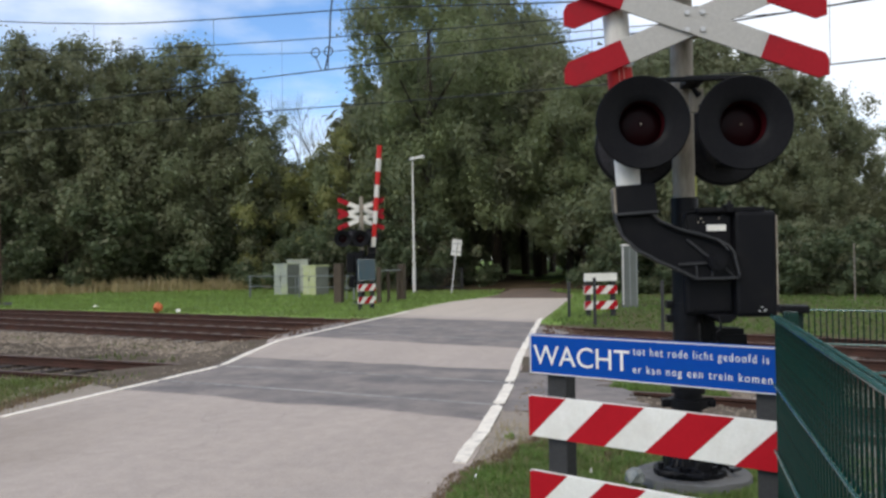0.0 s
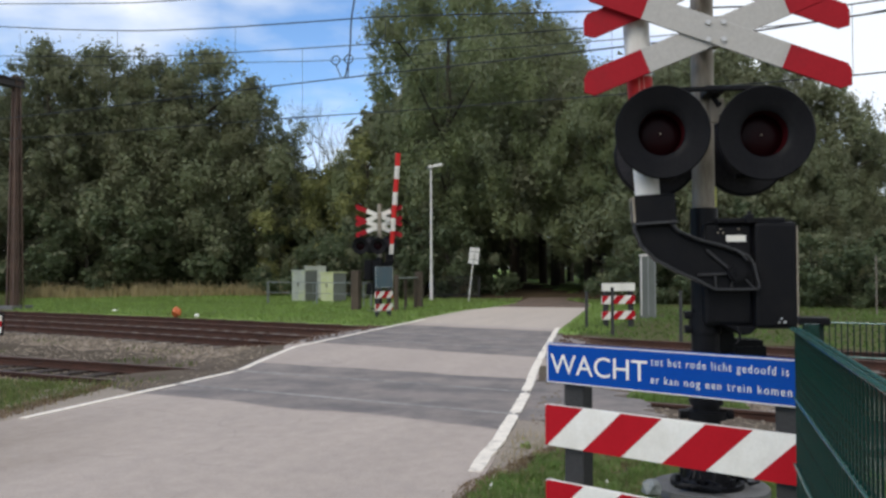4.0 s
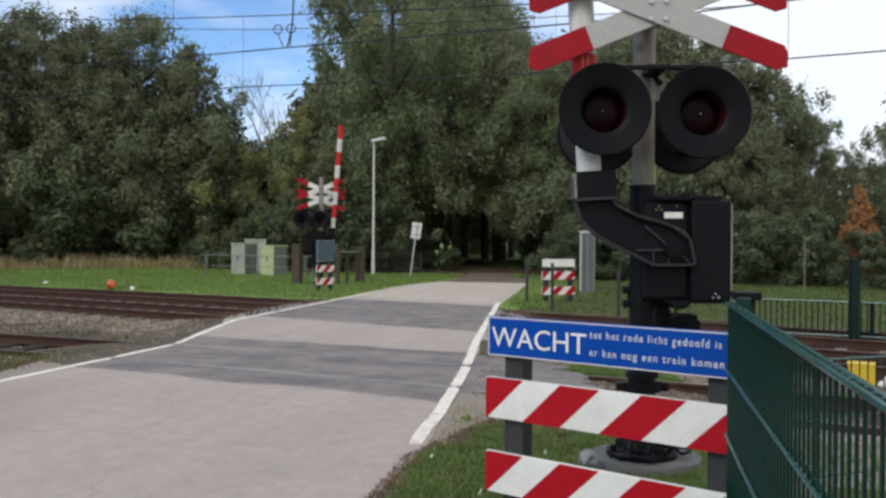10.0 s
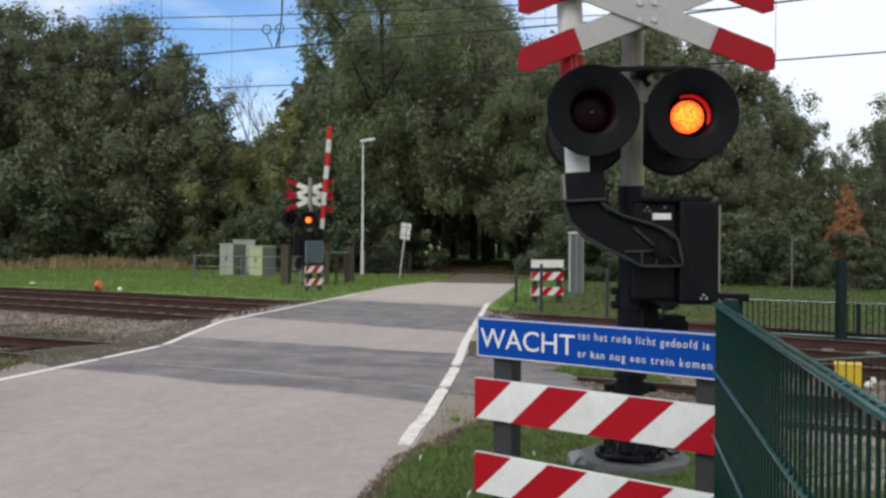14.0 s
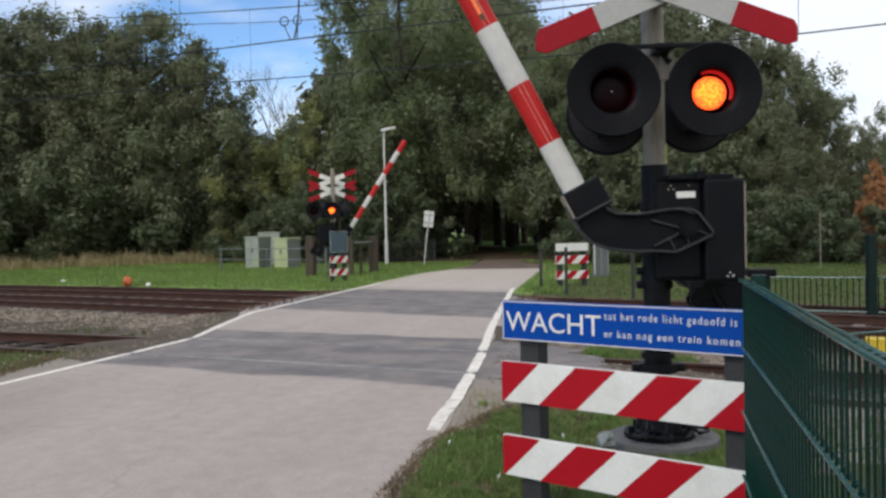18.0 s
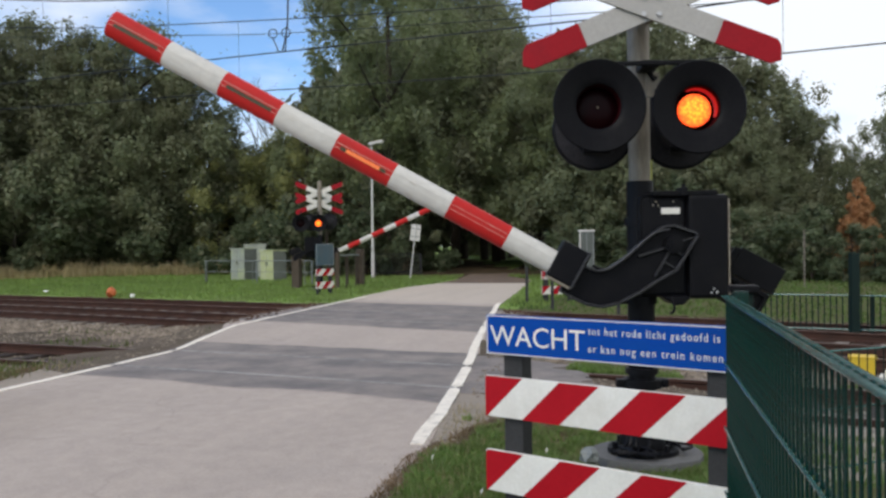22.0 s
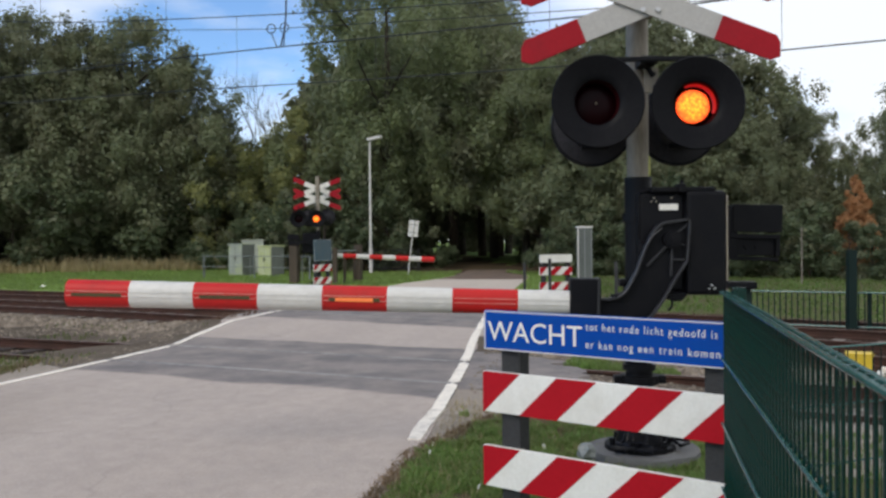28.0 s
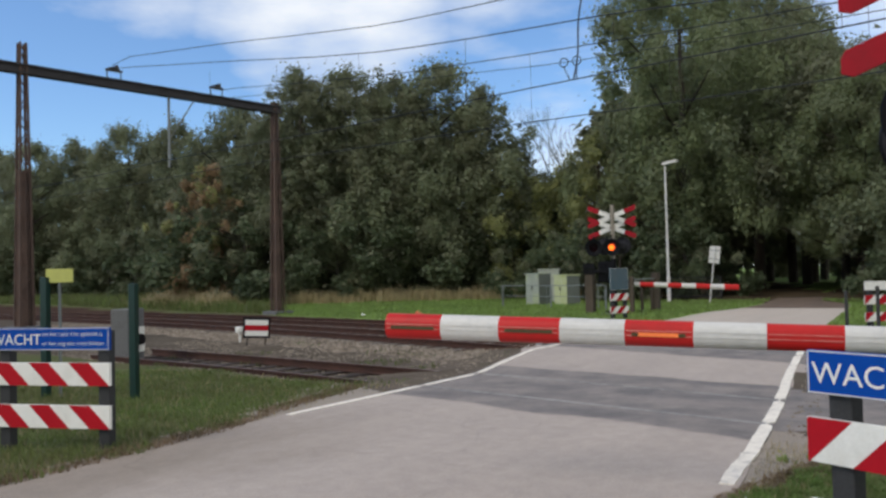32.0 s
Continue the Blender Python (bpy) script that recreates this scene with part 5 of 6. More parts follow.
def blades(name, pts, height, mat, label, category="grass", width=0.018, lean=(0.1, 0.6), clump=0.0, freq=5):
    """Grass: one bent blade at each (x, y, z)."""
    rng = np.random.default_rng(len(pts))
    n = len(pts)
    p = np.array(pts)
    a = rng.uniform(0, 6.283, n)
    hh = height * rng.uniform(0.45, 1.25, n)
    if clump:
        hh *= np.array([1 + clump * noise.noise((x * freq, y * freq, 3)) + 0.6 * clump * noise.noise((x * 3 * freq, y * 3 * freq, 7)) for x, y, z in pts])
    side = np.stack([np.cos(a), np.sin(a), np.zeros(n)], 1) * (width * rng.uniform(0.6, 1.5, n))[:, None]
    tip = np.stack([-np.sin(a), np.cos(a), np.zeros(n)], 1) * (hh * rng.uniform(*lean, n))[:, None]
    up = np.stack([np.zeros(n), np.zeros(n), hh], 1)
    v = np.stack([p - side, p + side, p + side * 0.6 + tip * 0.35 + up * 0.6, p - side * 0.6 + tip * 0.35 + up * 0.6, p + tip + up], 1).reshape(-1, 3)
    f = []
    for i in range(n):
        k = i * 5
        f.append((k, k + 1, k + 2, k + 3))
        f.append((k + 3, k + 2, k + 4))
    me = flat_mesh(name, v.tolist(), f, mat)
    return tagged(new(name, me), label, category, kind="stuff")


def stones(name, pts, size, mat, label):
    rng = np.random.default_rng(7 + len(pts))
    ico = np.array([(0, 0, 1), (0.9, 0, 0.1), (0.25, 0.85, 0), (-0.75, 0.5, 0.1), (-0.7, -0.55, 0), (0.3, -0.85, 0.1)])
    tri = [(0, 1, 2), (0, 2, 3), (0, 3, 4), (0, 4, 5), (0, 5, 1)]
    v, f = [], []
    for i, (x, y, z) in enumerate(pts):
        s = size * rng.uniform(0.5, 1.5)
        a = rng.uniform(0, 6.28)
        c, sn = math.cos(a) * s, math.sin(a) * s
        q = ico * (1 + 0.25 * rng.normal(size=(6, 1)))
        k = len(v)
        v += [(x + c * e[0] - sn * e[1], y + sn * e[0] + c * e[1], z + 0.7 * s * e[2] - 0.1 * s) for e in q]
        f += [(k + a0, k + b0, k + c0) for a0, b0, c0 in tri]
    return tagged(new(name, flat_mesh(name, v, f, mat)), label, "ballast", kind="stuff")


# ---- the place ----
build_ground()
build_road()
build_track("near", -75, 27, "rusty main railway track on concrete sleepers")
build_track("far", -75, 27, "rusty second main railway track on concrete sleepers")
build_track("siding", -16.8, 16, "disused rusty siding track among weeds", wood="old_sleeper")

# near crosses take the shade-darkened white, far ones the bright white
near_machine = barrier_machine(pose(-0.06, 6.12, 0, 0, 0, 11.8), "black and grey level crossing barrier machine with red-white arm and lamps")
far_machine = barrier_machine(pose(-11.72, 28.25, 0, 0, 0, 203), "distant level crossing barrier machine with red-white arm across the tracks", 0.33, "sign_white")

for ob in far_machine.children:
    if ob.name.startswith("barrier_boom"):
        ob.scale = (1.07, 1.0, 1.0)

warning_board(pose(-0.87, 4.515, 0, 0, 0, -23), "blue WACHT notice above two red-white striped planks on posts")
warning_board(pose(-8.42, 4.29, 0, 0, 0, 20), "second blue WACHT notice above red-white planks on the grass verge", -1)

bar_fence((0.335, 3.87), (0.43, -2.2), 0.02, 1.30, 0.055, 0.0046, "dark green wire mesh fence beside the footway", [(1.295, 0.008), (1.0, 0.006), (0.71, 0.006), (0.42, 0.006), (0.13, 0.006)], mats=("green_wire", "green_rail"))
bar_fence((0.47, 4.13), (4.2, 6.7), 0.02, 1.0, 0.055, 0.0032, "lower green wire mesh fence running towards the siding", [(0.995, 0.004), (0.71, 0.003), (0.42, 0.003), (0.13, 0.003)], mats=("green_wire", "green_rail"), post_w=0.045)
square_post("fence_post", 0.43, 4.1, 0.08, 1.30, "post_green", "dark green fence post with a flat cap", "fence post", 0, 0.13)
bar_fence((1.6, 16.55), (8.2, 14.95), -0.1, 0.56, 0.1, 0.013, "low dark green bar fence beyond the main tracks", [(0.55, 0.014), (-0.06, 0.014)], name="bar_fence", mats=("post_green", "green_rail"))
square_post("fence_post", 3.46, 15.75, 0.14, 1.32, "post_green", "tall dark green steel post by the bar fence", "fence post", 10)

portal((-27.2, 26.7), (-28.67, 15.84), 9.2)

# overhead wires, hung from the portals and lowest over the road
def hung(k, xs, zs, off=0.0, n=70):
    out = []
    for i in range(n + 1):
        x = xs[0] + (xs[-1] - xs[0]) * i / n
        pull = 1.9 * max(0.0, min(1.0, (-14 - x) / 14)) if k == "near" and xs[0] > -30 else 0.0
        out.append((x, track_y(x, k) + off - pull, float(np.interp(x, xs, zs))))
    return out

LINES = {"near": ([-70, -27, -9.75, -6.7, 1.2, 12, 60], [6.5, 6.4, 5.78, 5.62, 5.13, 5.0, 6.0], [-28.2, -27, -21.4, -16.8, -11, -6.4, 1.2, 12, 60], [9.85, 9.7, 8.91, 8.19, 7.38, 6.79, 5.45, 5.2, 9]),
         "far": ([-70, -27, -11.6, -9.6, 2.6, 12, 60], [6.6, 6.5, 5.83, 5.7, 4.95, 4.6, 6.0], [-28.0, -27, -16.5, -8.25, 2.6, 12, 60], [9.9, 9.8, 8.34, 7.41, 6.2, 6.0, 9])}
for k, (cx, cz, mx, mz) in LINES.items():
    wire("contact_wire", hung(k, cx, cz), 0.014, "dark overhead contact wire above a main track")
    wire("messenger_wire", hung(k, mx, mz), 0.014, "dark sagging messenger wire above a main track")
    for i in range(9):
        x = -24 + 4.4 * i
        wire("dropper", [(x, track_y(x, k), float(np.interp(x, cx, cz))), (x, track_y(x, k), float(np.interp(x, mx, mz)))], 0.005, "thin dropper wire of the overhead line")
wire("feeder_wire", hung("near", [-28.3, -27, -21.4, -13, -5, 8, 60], [10.0, 10.1, 9.52, 8.41, 7.4, 6.9, 9], -0.02), 0.013, "dark feeder wire above the tracks")
wire("auxiliary_wire", hung("far", [-28, -27, -12.7, -9.97, 2, 40], [9.5, 9.4, 7.59, 7.22, 6.0, 7], -0.02), 0.01, "thin auxiliary wire above the far track")
jx = -7.5
jumper = thing("jumper_cable", pose(jx, track_y(jx, "near"), 5.66), "curved jumper cable hanging on the overhead line", "overhead wire")
bm = bmesh.new()
pts = [(0.02 + 0.3 * (1 - (1 - i / 12) ** 2) + 0.03 * math.sin(i), 0, 3.2 * i / 12) for i in range(13)]
sweep(bm, pts, 0.018)
part("cable", bm, "wire", jumper, smooth=True)
for cx0 in (-0.19, 0.11):
    bm = bmesh.new()
    ring = [(cx0 + 0.095 * math.cos(a * math.pi / 8), 0, 0.40 + 0.095 * math.sin(a * math.pi / 8)) for a in range(17)]
    sweep(bm, ring[12:16] + ring[:12] + [(cx0, 0, 0.30), (cx0 * 0.5 + 0.04, 0, 0.0)], 0.012)
    part("loop", bm, "wire", jumper, smooth=True)

street_lamp(-13.35, 38.9, 6.55)
plate_sign(-11.1, 37.8, 1.78, 2.56, 0.47, 8, 7)
cabinet(-19.2, 36.65, 0.95, 0.8, 1.35, -20, "grey relay cabinet with lime paint marks on the grass", "cabinet_tagged")
cabinet(-17.37, 36.1, 0.86, 0.86, 1.25, -20, "lime relay cabinet with a grey shade-darkened side on the grass", "cabinet_lime")
cabinet(-19.9, 39.3, 1.1, 0.6, 1.55, 18, "taller grey relay cabinet behind the others", "cabinet")

# far side of the crossing
warning_board(pose(-10.45, 24.83, 0, 0, 0, 68), "striped planks under a tall blue-grey panel beside the far barrier machine", 1, 0.8, "teal", 1.63)
warning_board(pose(-2.82, 22.16, 0.0, 0, 0, 36.8), "back of a white notice with striped planks beside the road", 1, 1.0, "sign_white")
for x, y, h, w in ((-12.83, 28.64, 1.5, 0.3), (-11.15, 28.49, 1.34, 0.13), (-11.13, 30.91, 1.44, 0.26)):
    square_post("timber_post", x, y, w, h, "post_wood", "weathered brown timber post by the far barrier", "post")
for x, y, h in ((-3.15, 21.6, 0.95), (-2.26, 19.64, 1.1), (-0.68, 18.56, 1.05)):
    square_post("marker_post", x, y, 0.07, h, "sign_grey", "thin dark marker post on the grass", "post")
t = thing("steel_cabinet", pose(-2.0, 27.1, 0, 0, 0, 10), "tall narrow galvanised steel cabinet by the road", "cabinet")
bm = bmesh.new()
box(bm, -0.24, 0.24, -0.17, 0.17, -0.2, 1.92, 0.02)
part("body", bm, "zinc_door", t)
bm = bmesh.new()
box(bm, -0.26, 0.26, -0.19, 0.19, 1.92, 1.98, 0.01)
part("lid", bm, "lamp_pole", t)
for x in (-0.215, 0.0, 0.215):
    bm = bmesh.new()
    box(bm, x - 0.02, x + 0.02, -0.183, -0.168, 0.05, 1.9, 0.004)
    part("door_seam", bm, "lamp_pole" if x < 0 else "silver", t)
bar_fence((-19.4, 33.4), (-13.4, 31.3), 0.0, 0.98, 3.0, 0.02, "galvanised tube railing in front of the cabinets", [(0.97, 0.018), (0.5, 0.012)], "tube_railing", 3.0, 0.0, ("silver", "silver"))
bar_fence((-14.2, 41.7), (-11.6, 41.4), 0.0, 1.1, 0.16, 0.013, "grey bar fence behind the street lamp", [(1.1, 0.02), (0.15, 0.02)], "bar_fence", 2.0, 0.05, ("sign_grey", "sign_grey"))
bar_fence((-11.25, 28.75), (-11.2, 30.75), 0.1, 1.2, 1.0, 0.03, "timber and steel railing beside the far footway", [(1.2, 0.03)], "footway_railing", 1.2, 0.0, ("post_wood", "silver"))

for x, y, h in ((4.98, 29.6, 1.9), (9.62, 28.4, 2.0)):
    square_post("stake", x, y, 0.035, h, "sleeper", "thin pale wooden stake on the grass", "post")

# left of the road
for x, y, h in ((-10.13, 7.14, 1.56), (-11.45, 6.62, 1.68)):
    square_post("fence_post", x, y, 0.1, h, "green", "dark green steel fence post on the verge", "fence post", 20)
t = thing("plate_marker", pose(-11.35, 6.78, 0, 0, 0, 58), "pale yellow plate on a thin steel pole", "marker sign")
bm = bmesh.new()
tube(bm, (0, 0.02, -0.2), (0, 0.02, 1.8), 0.02, n=8)
part("pole", bm, "silver", t)
bm = bmesh.new()
box(bm, -0.18, 0.18, -0.012, 0.0, 1.6, 1.8, 0.003)
part("plate", bm, "pale_yellow", t)
t = thing("buffer_stop", pose(-15.75, 11.2, 0, 0, 0, 24), "grey concrete buffer stop at the end of the siding", "buffer stop")
bm = bmesh.new()
box(bm, -0.42, 0.0, -0.35, 0.3, -0.3, 1.0, 0.03)
part("block", bm, "concrete", t)
bm = bmesh.new()
box(bm, 0.0, 0.03, -0.3, 0.25, 0.05, 0.6, 0.005)
plate = part("plate", bm, "sign_white", t)
bm = bmesh.new()
tube(bm, (0.02, -0.02, 0.33), (0.14, -0.02, 0.33), 0.12, n=16)
part("buffer_disc", bm, "black", plate)
t = thing("stop_board", pose(-16.5, 15.36, -0.11, 0, 3, 46), "low white board with a red bar and black rim", "railway sign")
bm = bmesh.new()
box(bm, -0.37, 0.37, 0.0, 0.03, 0.12, 0.68, 0.004)
part("rim", bm, "black", t)
bm = bmesh.new()
box(bm, -0.315, 0.315, -0.006, 0.002, 0.185, 0.615)
face = part("face", bm, "sign_white", t)
bm = bmesh.new()
box(bm, -0.315, 0.315, -0.01, -0.004, 0.325, 0.475)
part("red_bar", bm, "sign_red", face)
for x in (-0.25, 0.25):
    bm = bmesh.new()
    tube(bm, (x, 0.02, -0.1), (x, 0.02, 0.14), 0.02, n=6)
    part("leg", bm, "black", t)
t.scale = (0.95, 0.95, 0.98)
t = thing("ground_lamp", pose(-17.42, 15.62, -0.1), "small white lamp housing on the ground", "lamp")
bm = bmesh.new()
box(bm, -0.16, 0.16, -0.1, 0.1, 0.3, 0.55, 0.05)
tube(bm, (0, 0, -0.05), (0, 0, 0.32), 0.04, n=8)
tube(bm, (0.1, -0.1, 0.42), (0.2, -0.2, 0.42), 0.08, n=10)
part("housing", bm, "sign_white", t)
t.scale = (0.7, 0.7, 0.7)

# litter and boxes
def lump(name, x, y, z, s, mat, label, category, seed):
    bm = bmesh.new()
    bmesh.ops.create_icosphere(bm, subdivisions=2, radius=1)
    for v in bm.verts:
        k = 1 + 0.35 * noise.noise(v.co * 1.6 + Vector((seed, 0, 0)))
        v.co = Vector((v.co.x * s[0] * k, v.co.y * s[1] * k, v.co.z * s[2] * k))
    ob = part(name, bm, mat, None)
    ob.location = (x, y, z)
    tagged(ob, label, category)

lump("plastic_cover", -17.16, 23.6, 0.13, (0.165, 0.15, 0.165), "orange", "crumpled orange plastic cover on the grass", "cover", 1)
lump("pale_stone", -21.4, 25.7, 0.03, (0.12, 0.08, 0.05), "sign_white", "pale stone on the grass by the tracks", "stone", 2)
lump("pale_stone", -16.3, 23.5, 0.03, (0.09, 0.075, 0.065), "sign_white", "pale stone on the grass by the tracks", "stone", 3)
lump("pale_stone", 2.72, 10.95, -0.12, (0.045, 0.045, 0.04), "sign_white", "white stone in the ballast", "stone", 4)
lump("pale_stone", 2.86, 11.3, -0.12, (0.04, 0.045, 0.045), "sign_white", "white stone in the ballast", "stone", 5)
lump("plastic_scrap", -0.41, 5.71, 0.09, (0.07, 0.06, 0.06), "silver", "crumpled pale plastic scrap by the foundation", "litter", 6)
t = thing("track_box", pose(2.56, 11.25, -0.17, 0, 0, -12), "yellow track-side equipment box in the ballast", "equipment box")
bm = bmesh.new()
box(bm, -0.15, 0.15, -0.12, 0.12, -0.05, 0.24, 0.015)
part("body", bm, "yellow", t)
bm = bmesh.new()
box(bm, -0.16, 0.16, -0.13, 0.13, 0.24, 0.27, 0.008)
part("lid", bm, "yellow", t)

# trees: a few kinds, each copied with its own turn and size
kinds = [
    tree_kind(1, 16, 11, ["leaf_oak", "leaf_mid"], 51000, 0.218, "tall dark green oak at the wood's edge", 0.06, 250),
    tree_kind(2, 16, 10, ["leaf_mid", "leaf_oak"], 51000, 0.218, "tall dark green broadleaf tree at the wood's edge", 0.06, 250),
    tree_kind(3, 11, 9, ["leaf_yellow", "leaf_mid", "leaf_yellow"], 32000, 0.2, "yellowing broadleaf tree at the wood's edge", 0.02, 90),
    tree_kind(4, 20, 13, ["leaf_fresh", "leaf_mid", "leaf_fresh"], 72000, 0.21, "large oak with a wide crown over the road", 0.2, 230),
    tree_kind(5, 6, 7, ["bramble", "leaf_oak", "bramble"], 8000, 0.25, "dense green bush under the trees", -0.02, 50, "bush"),
    tree_kind(6, 9, 3.9, ["leaf_orange"], 16000, 0.32, "small orange tree in autumn leaf", 0.12, 110, "tree", True),
    tree_kind(7, 15, 12, ["leaf_oak"], 7000, 0.66, "shaded tree deeper in the wood", 0.0, 70),
    tree_kind(8, 18, 14, ["leaf_oak"], 20000, 0.42, "tall oak whose crown closes over the road", 0.32, 120),
    tree_kind(9, 20, 13, ["leaf_fresh", "leaf_oak", "leaf_mid"], 60000, 0.21, "tall oak with a high crown over the road", 0.42, 240),
    tree_kind(10, 9, 5.2, ["leaf_brown", "leaf_yellow", "leaf_brown"], 20000, 0.2, "slim broadleaf tree turning brown at the wood's edge", 0.04, 80),
]


def plant(k, dist, az, h, rz=0.0, squash=1.0):
    base = {0: 16, 1: 16, 2: 11, 3: 20, 4: 6, 5: 9, 6: 15, 7: 18, 8: 20, 9: 9}[k]
    x, y = -dist * math.sin(radians(az)), dist * math.cos(radians(az))
    s = h / base
    o = copy_thing(kinds[k], pose(x, y, ground_z(x, y), 0, 0, rz))
    o.scale = (s * squash, s * squash, s)
    return o


rnd = random.Random(4)
# left wood, seen edge on behind the grass
for az, d, h, k in ((31.5, 56, 13.5, 1), (34.3, 56, 16, 0), (37.6, 57, 15.2, 1), (40.5, 58, 16, 0), (43.8, 57, 15.6, 1), (48.0, 64, 14.6, 0), (50.0, 55, 9.0, 9), (52, 72, 14.6, 1), (55, 74, 14.6, 0), (58, 84, 14.6, 1), (60.6, 80, 13.8, 0), (63.5, 90, 15, 6)):
    plant(k, d, az, h, rnd.uniform(0, 360), 1.0)
    plant(6, d + 9, az + 1.4, h * 0.9, rnd.uniform(0, 360), 1.1)
for az in range(27, 76, 3):
    d = 53 if az < 48 else 53 + (az - 48) * 1.9
    plant(4, d + rnd.uniform(-1, 2), az + rnd.uniform(-1, 1), rnd.uniform(4.0, 6.5), rnd.uniform(0, 360), 1.2)
# middle: lower yellowing trees, then the big oaks that close over the road
for az, d, h, k in ((29.5, 55, 8.6, 2), (27.3, 57, 7.4, 2), (25.3, 56, 8.2, 2), (23.4, 53, 10.0, 2), (19.4, 54, 13.5, 1), (13.2, 64, 22.0, 8), (10.4, 60, 17.4, 8), (7.0, 47, 12.5, 3), (1.4, 47, 12.6, 0), (1.2, 43.5, 9.0, 1), (-6.8, 44, 7.4, 0), (7.2, 55, 13.2, 3)):
    plant(k, d, az, h, rnd.uniform(0, 360))
plant(3, 50, 17.6, 20.5, 120, 0.84)
# shaded trees behind them, whose crowns close over the road
for az, d, h, k in ((8.2, 52, 13.2, 7), (5.2, 50, 13.4, 7), (6.6, 60, 14.5, 7), (4.6, 66, 15, 7), (20, 62, 16, 6), (18, 70, 17, 6), (15, 68, 18, 7), (11.2, 67, 18, 7), (13.2, 71, 18, 7), (10, 66, 18, 7), (16, 68, 18, 7), (12.6, 72, 18, 7), (9.4, 76, 18, 7), (15, 78, 18, 7), (10.5, 96, 16, 6), (13, 98, 16, 6), (15.5, 95, 16, 6), (7.5, 92, 16, 6), (5, 58, 12, 6), (24, 66, 6, 6), (28, 68, 6, 6)):
    plant(k, d, az, h, rnd.uniform(0, 360))
for az, d, h in ((26.5, 48, 3.6), (24.5, 46, 4.2), (22, 45.5, 4.6), (19.5, 46.5, 5), (17.4, 48, 4.4), (1.2, 43.5, 5.0), (0.4, 40.5, 4.2), (-2, 39.5, 4.6), (16.5, 66, 7)):
    plant(4, d, az, h, rnd.uniform(0, 360), 1.1)
# right wood
for az, d, h, k in ((1.8, 46, 13.8, 1), (0.2, 45, 13.4, 0), (-1, 46, 13.4, 1), (-4.2, 47, 13, 0), (-7, 48, 11.2, 1), (-9.6, 50, 9.0, 0), (-12.2, 56, 6.4, 1), (-14.6, 49, 8.2, 0), (-17.3, 47, 10.2, 1), (-20, 46, 11.5, 0)):
    plant(k, d, az, h, rnd.uniform(0, 360), 0.95)
    plant(6, d + 12, az + 1, h * 0.82, rnd.uniform(0, 360), 1.0)
for az in range(-28, 6, 2):
    plant(4, 37 + rnd.uniform(-1, 2), az, rnd.uniform(2.0, 3.2), rnd.uniform(0, 360), 1.3)
plant(5, 37, -12.65, 4.1, 30, 0.95)
plant(4, 35.2, -12.3, 2.1, 40, 1.2)
plant(4, 35.4, -13.6, 2.0, 140, 1.2)
# a bare tree in the gap
bare = thing("bare_tree", pose(-25.6, 52.9, 0), "thin bare tree between the green crowns", "tree")
rb = random.Random(3)
def branch(bm, p, d, n, r, depth):
    q = p + d * n
    tube(bm, p, q, r, r * 0.6, n=5)
    if depth:
        for _ in range(3):
            e = (d + Vector((rb.uniform(-0.55, 0.55), rb.uniform(-0.55, 0.55), rb.uniform(-0.1, 0.35)))).normalized()
            branch(bm, q, e, n * rb.uniform(0.55, 0.8), r * 0.55, depth - 1)
bm = bmesh.new()
tube(bm, (0, 0, -0.3), (0, 0, 5.2), 0.18, 0.13, n=8)
part("trunk", bm, "bark", bare)
for i in range(5):
    bm = bmesh.new()
    a = i * 1.26
    branch(bm, Vector((0, 0, 4.4 + 0.5 * i)), Vector((0.35 * math.cos(a), 0.35 * math.sin(a), 1)).normalized(), 2.7, 0.052, 4)
    part("limb", bm, "bark", bare)
me, _ = crown_mesh("crown", 31, 10.5, 7.0, ["leaf_oak"], 1100, 0.11, 60, 0.42)
new("crown", me).parent = bare
for o in kinds:
    for c in list(o.children):
        bpy.data.objects.remove(c)
    bpy.data.objects.remove(o)

# grass
rnd = random.Random(11)
def scatter(n, x0, x1, y0, y1, keep):
    out = []
    while len(out) < n:
        x, y = rnd.uniform(x0, x1), rnd.uniform(y0, y1)
        if keep(x, y):
            out.append((x, y, ground_z(x, y)))
    return out

off_road = lambda x, y: not road_left(y) - 0.25 < x < road_right(y) + 0.2
dry = lambda x, y: off_road(x, y) and bed(x, y) < 0.3
blades("verge_grass", scatter(72000, -1.9, 1.1, 2.6, 8.0, lambda x, y: bed(x, y) < 0.3 and y > 2.9 + 0.7 * noise.noise((x * 1.5, y * 1.5, 6)) and x < 0.85 + 0.5 * noise.noise((x * 2, y * 2, 9)) and (x - road_right(y) > 0.14 + 0.7 * max(0, (y - 5.8) / 2) + 0.1 * noise.noise((x * 2, y * 2, 0)) + 0.09 * noise.noise((x * 7, y * 7, 0))) and y < 7.05 + 0.3 * noise.noise((x * 1.7, 0, 4)) + 0.2 * noise.noise((x * 6, y * 6, 2)) and noise.noise((x * 2.2, y * 2.2, 17)) < 0.45 + 0.2 * noise.noise((x * 9, y * 9, 1))), 0.046, "near_blade", "short green grass on the verge", width=0.0042, lean=(0.2, 1.3), clump=0.8)
blades("verge_weed", scatter(1500, -1.9, 0.6, 3.0, 7.6, lambda x, y: dry(x, y) and x - road_right(y) > 0.22 and noise.noise((x * 6, y * 6, 4)) > 0.34), 0.04, "grass", "low broad-leaved weeds in the verge", width=0.011, lean=(0.8, 1.8))
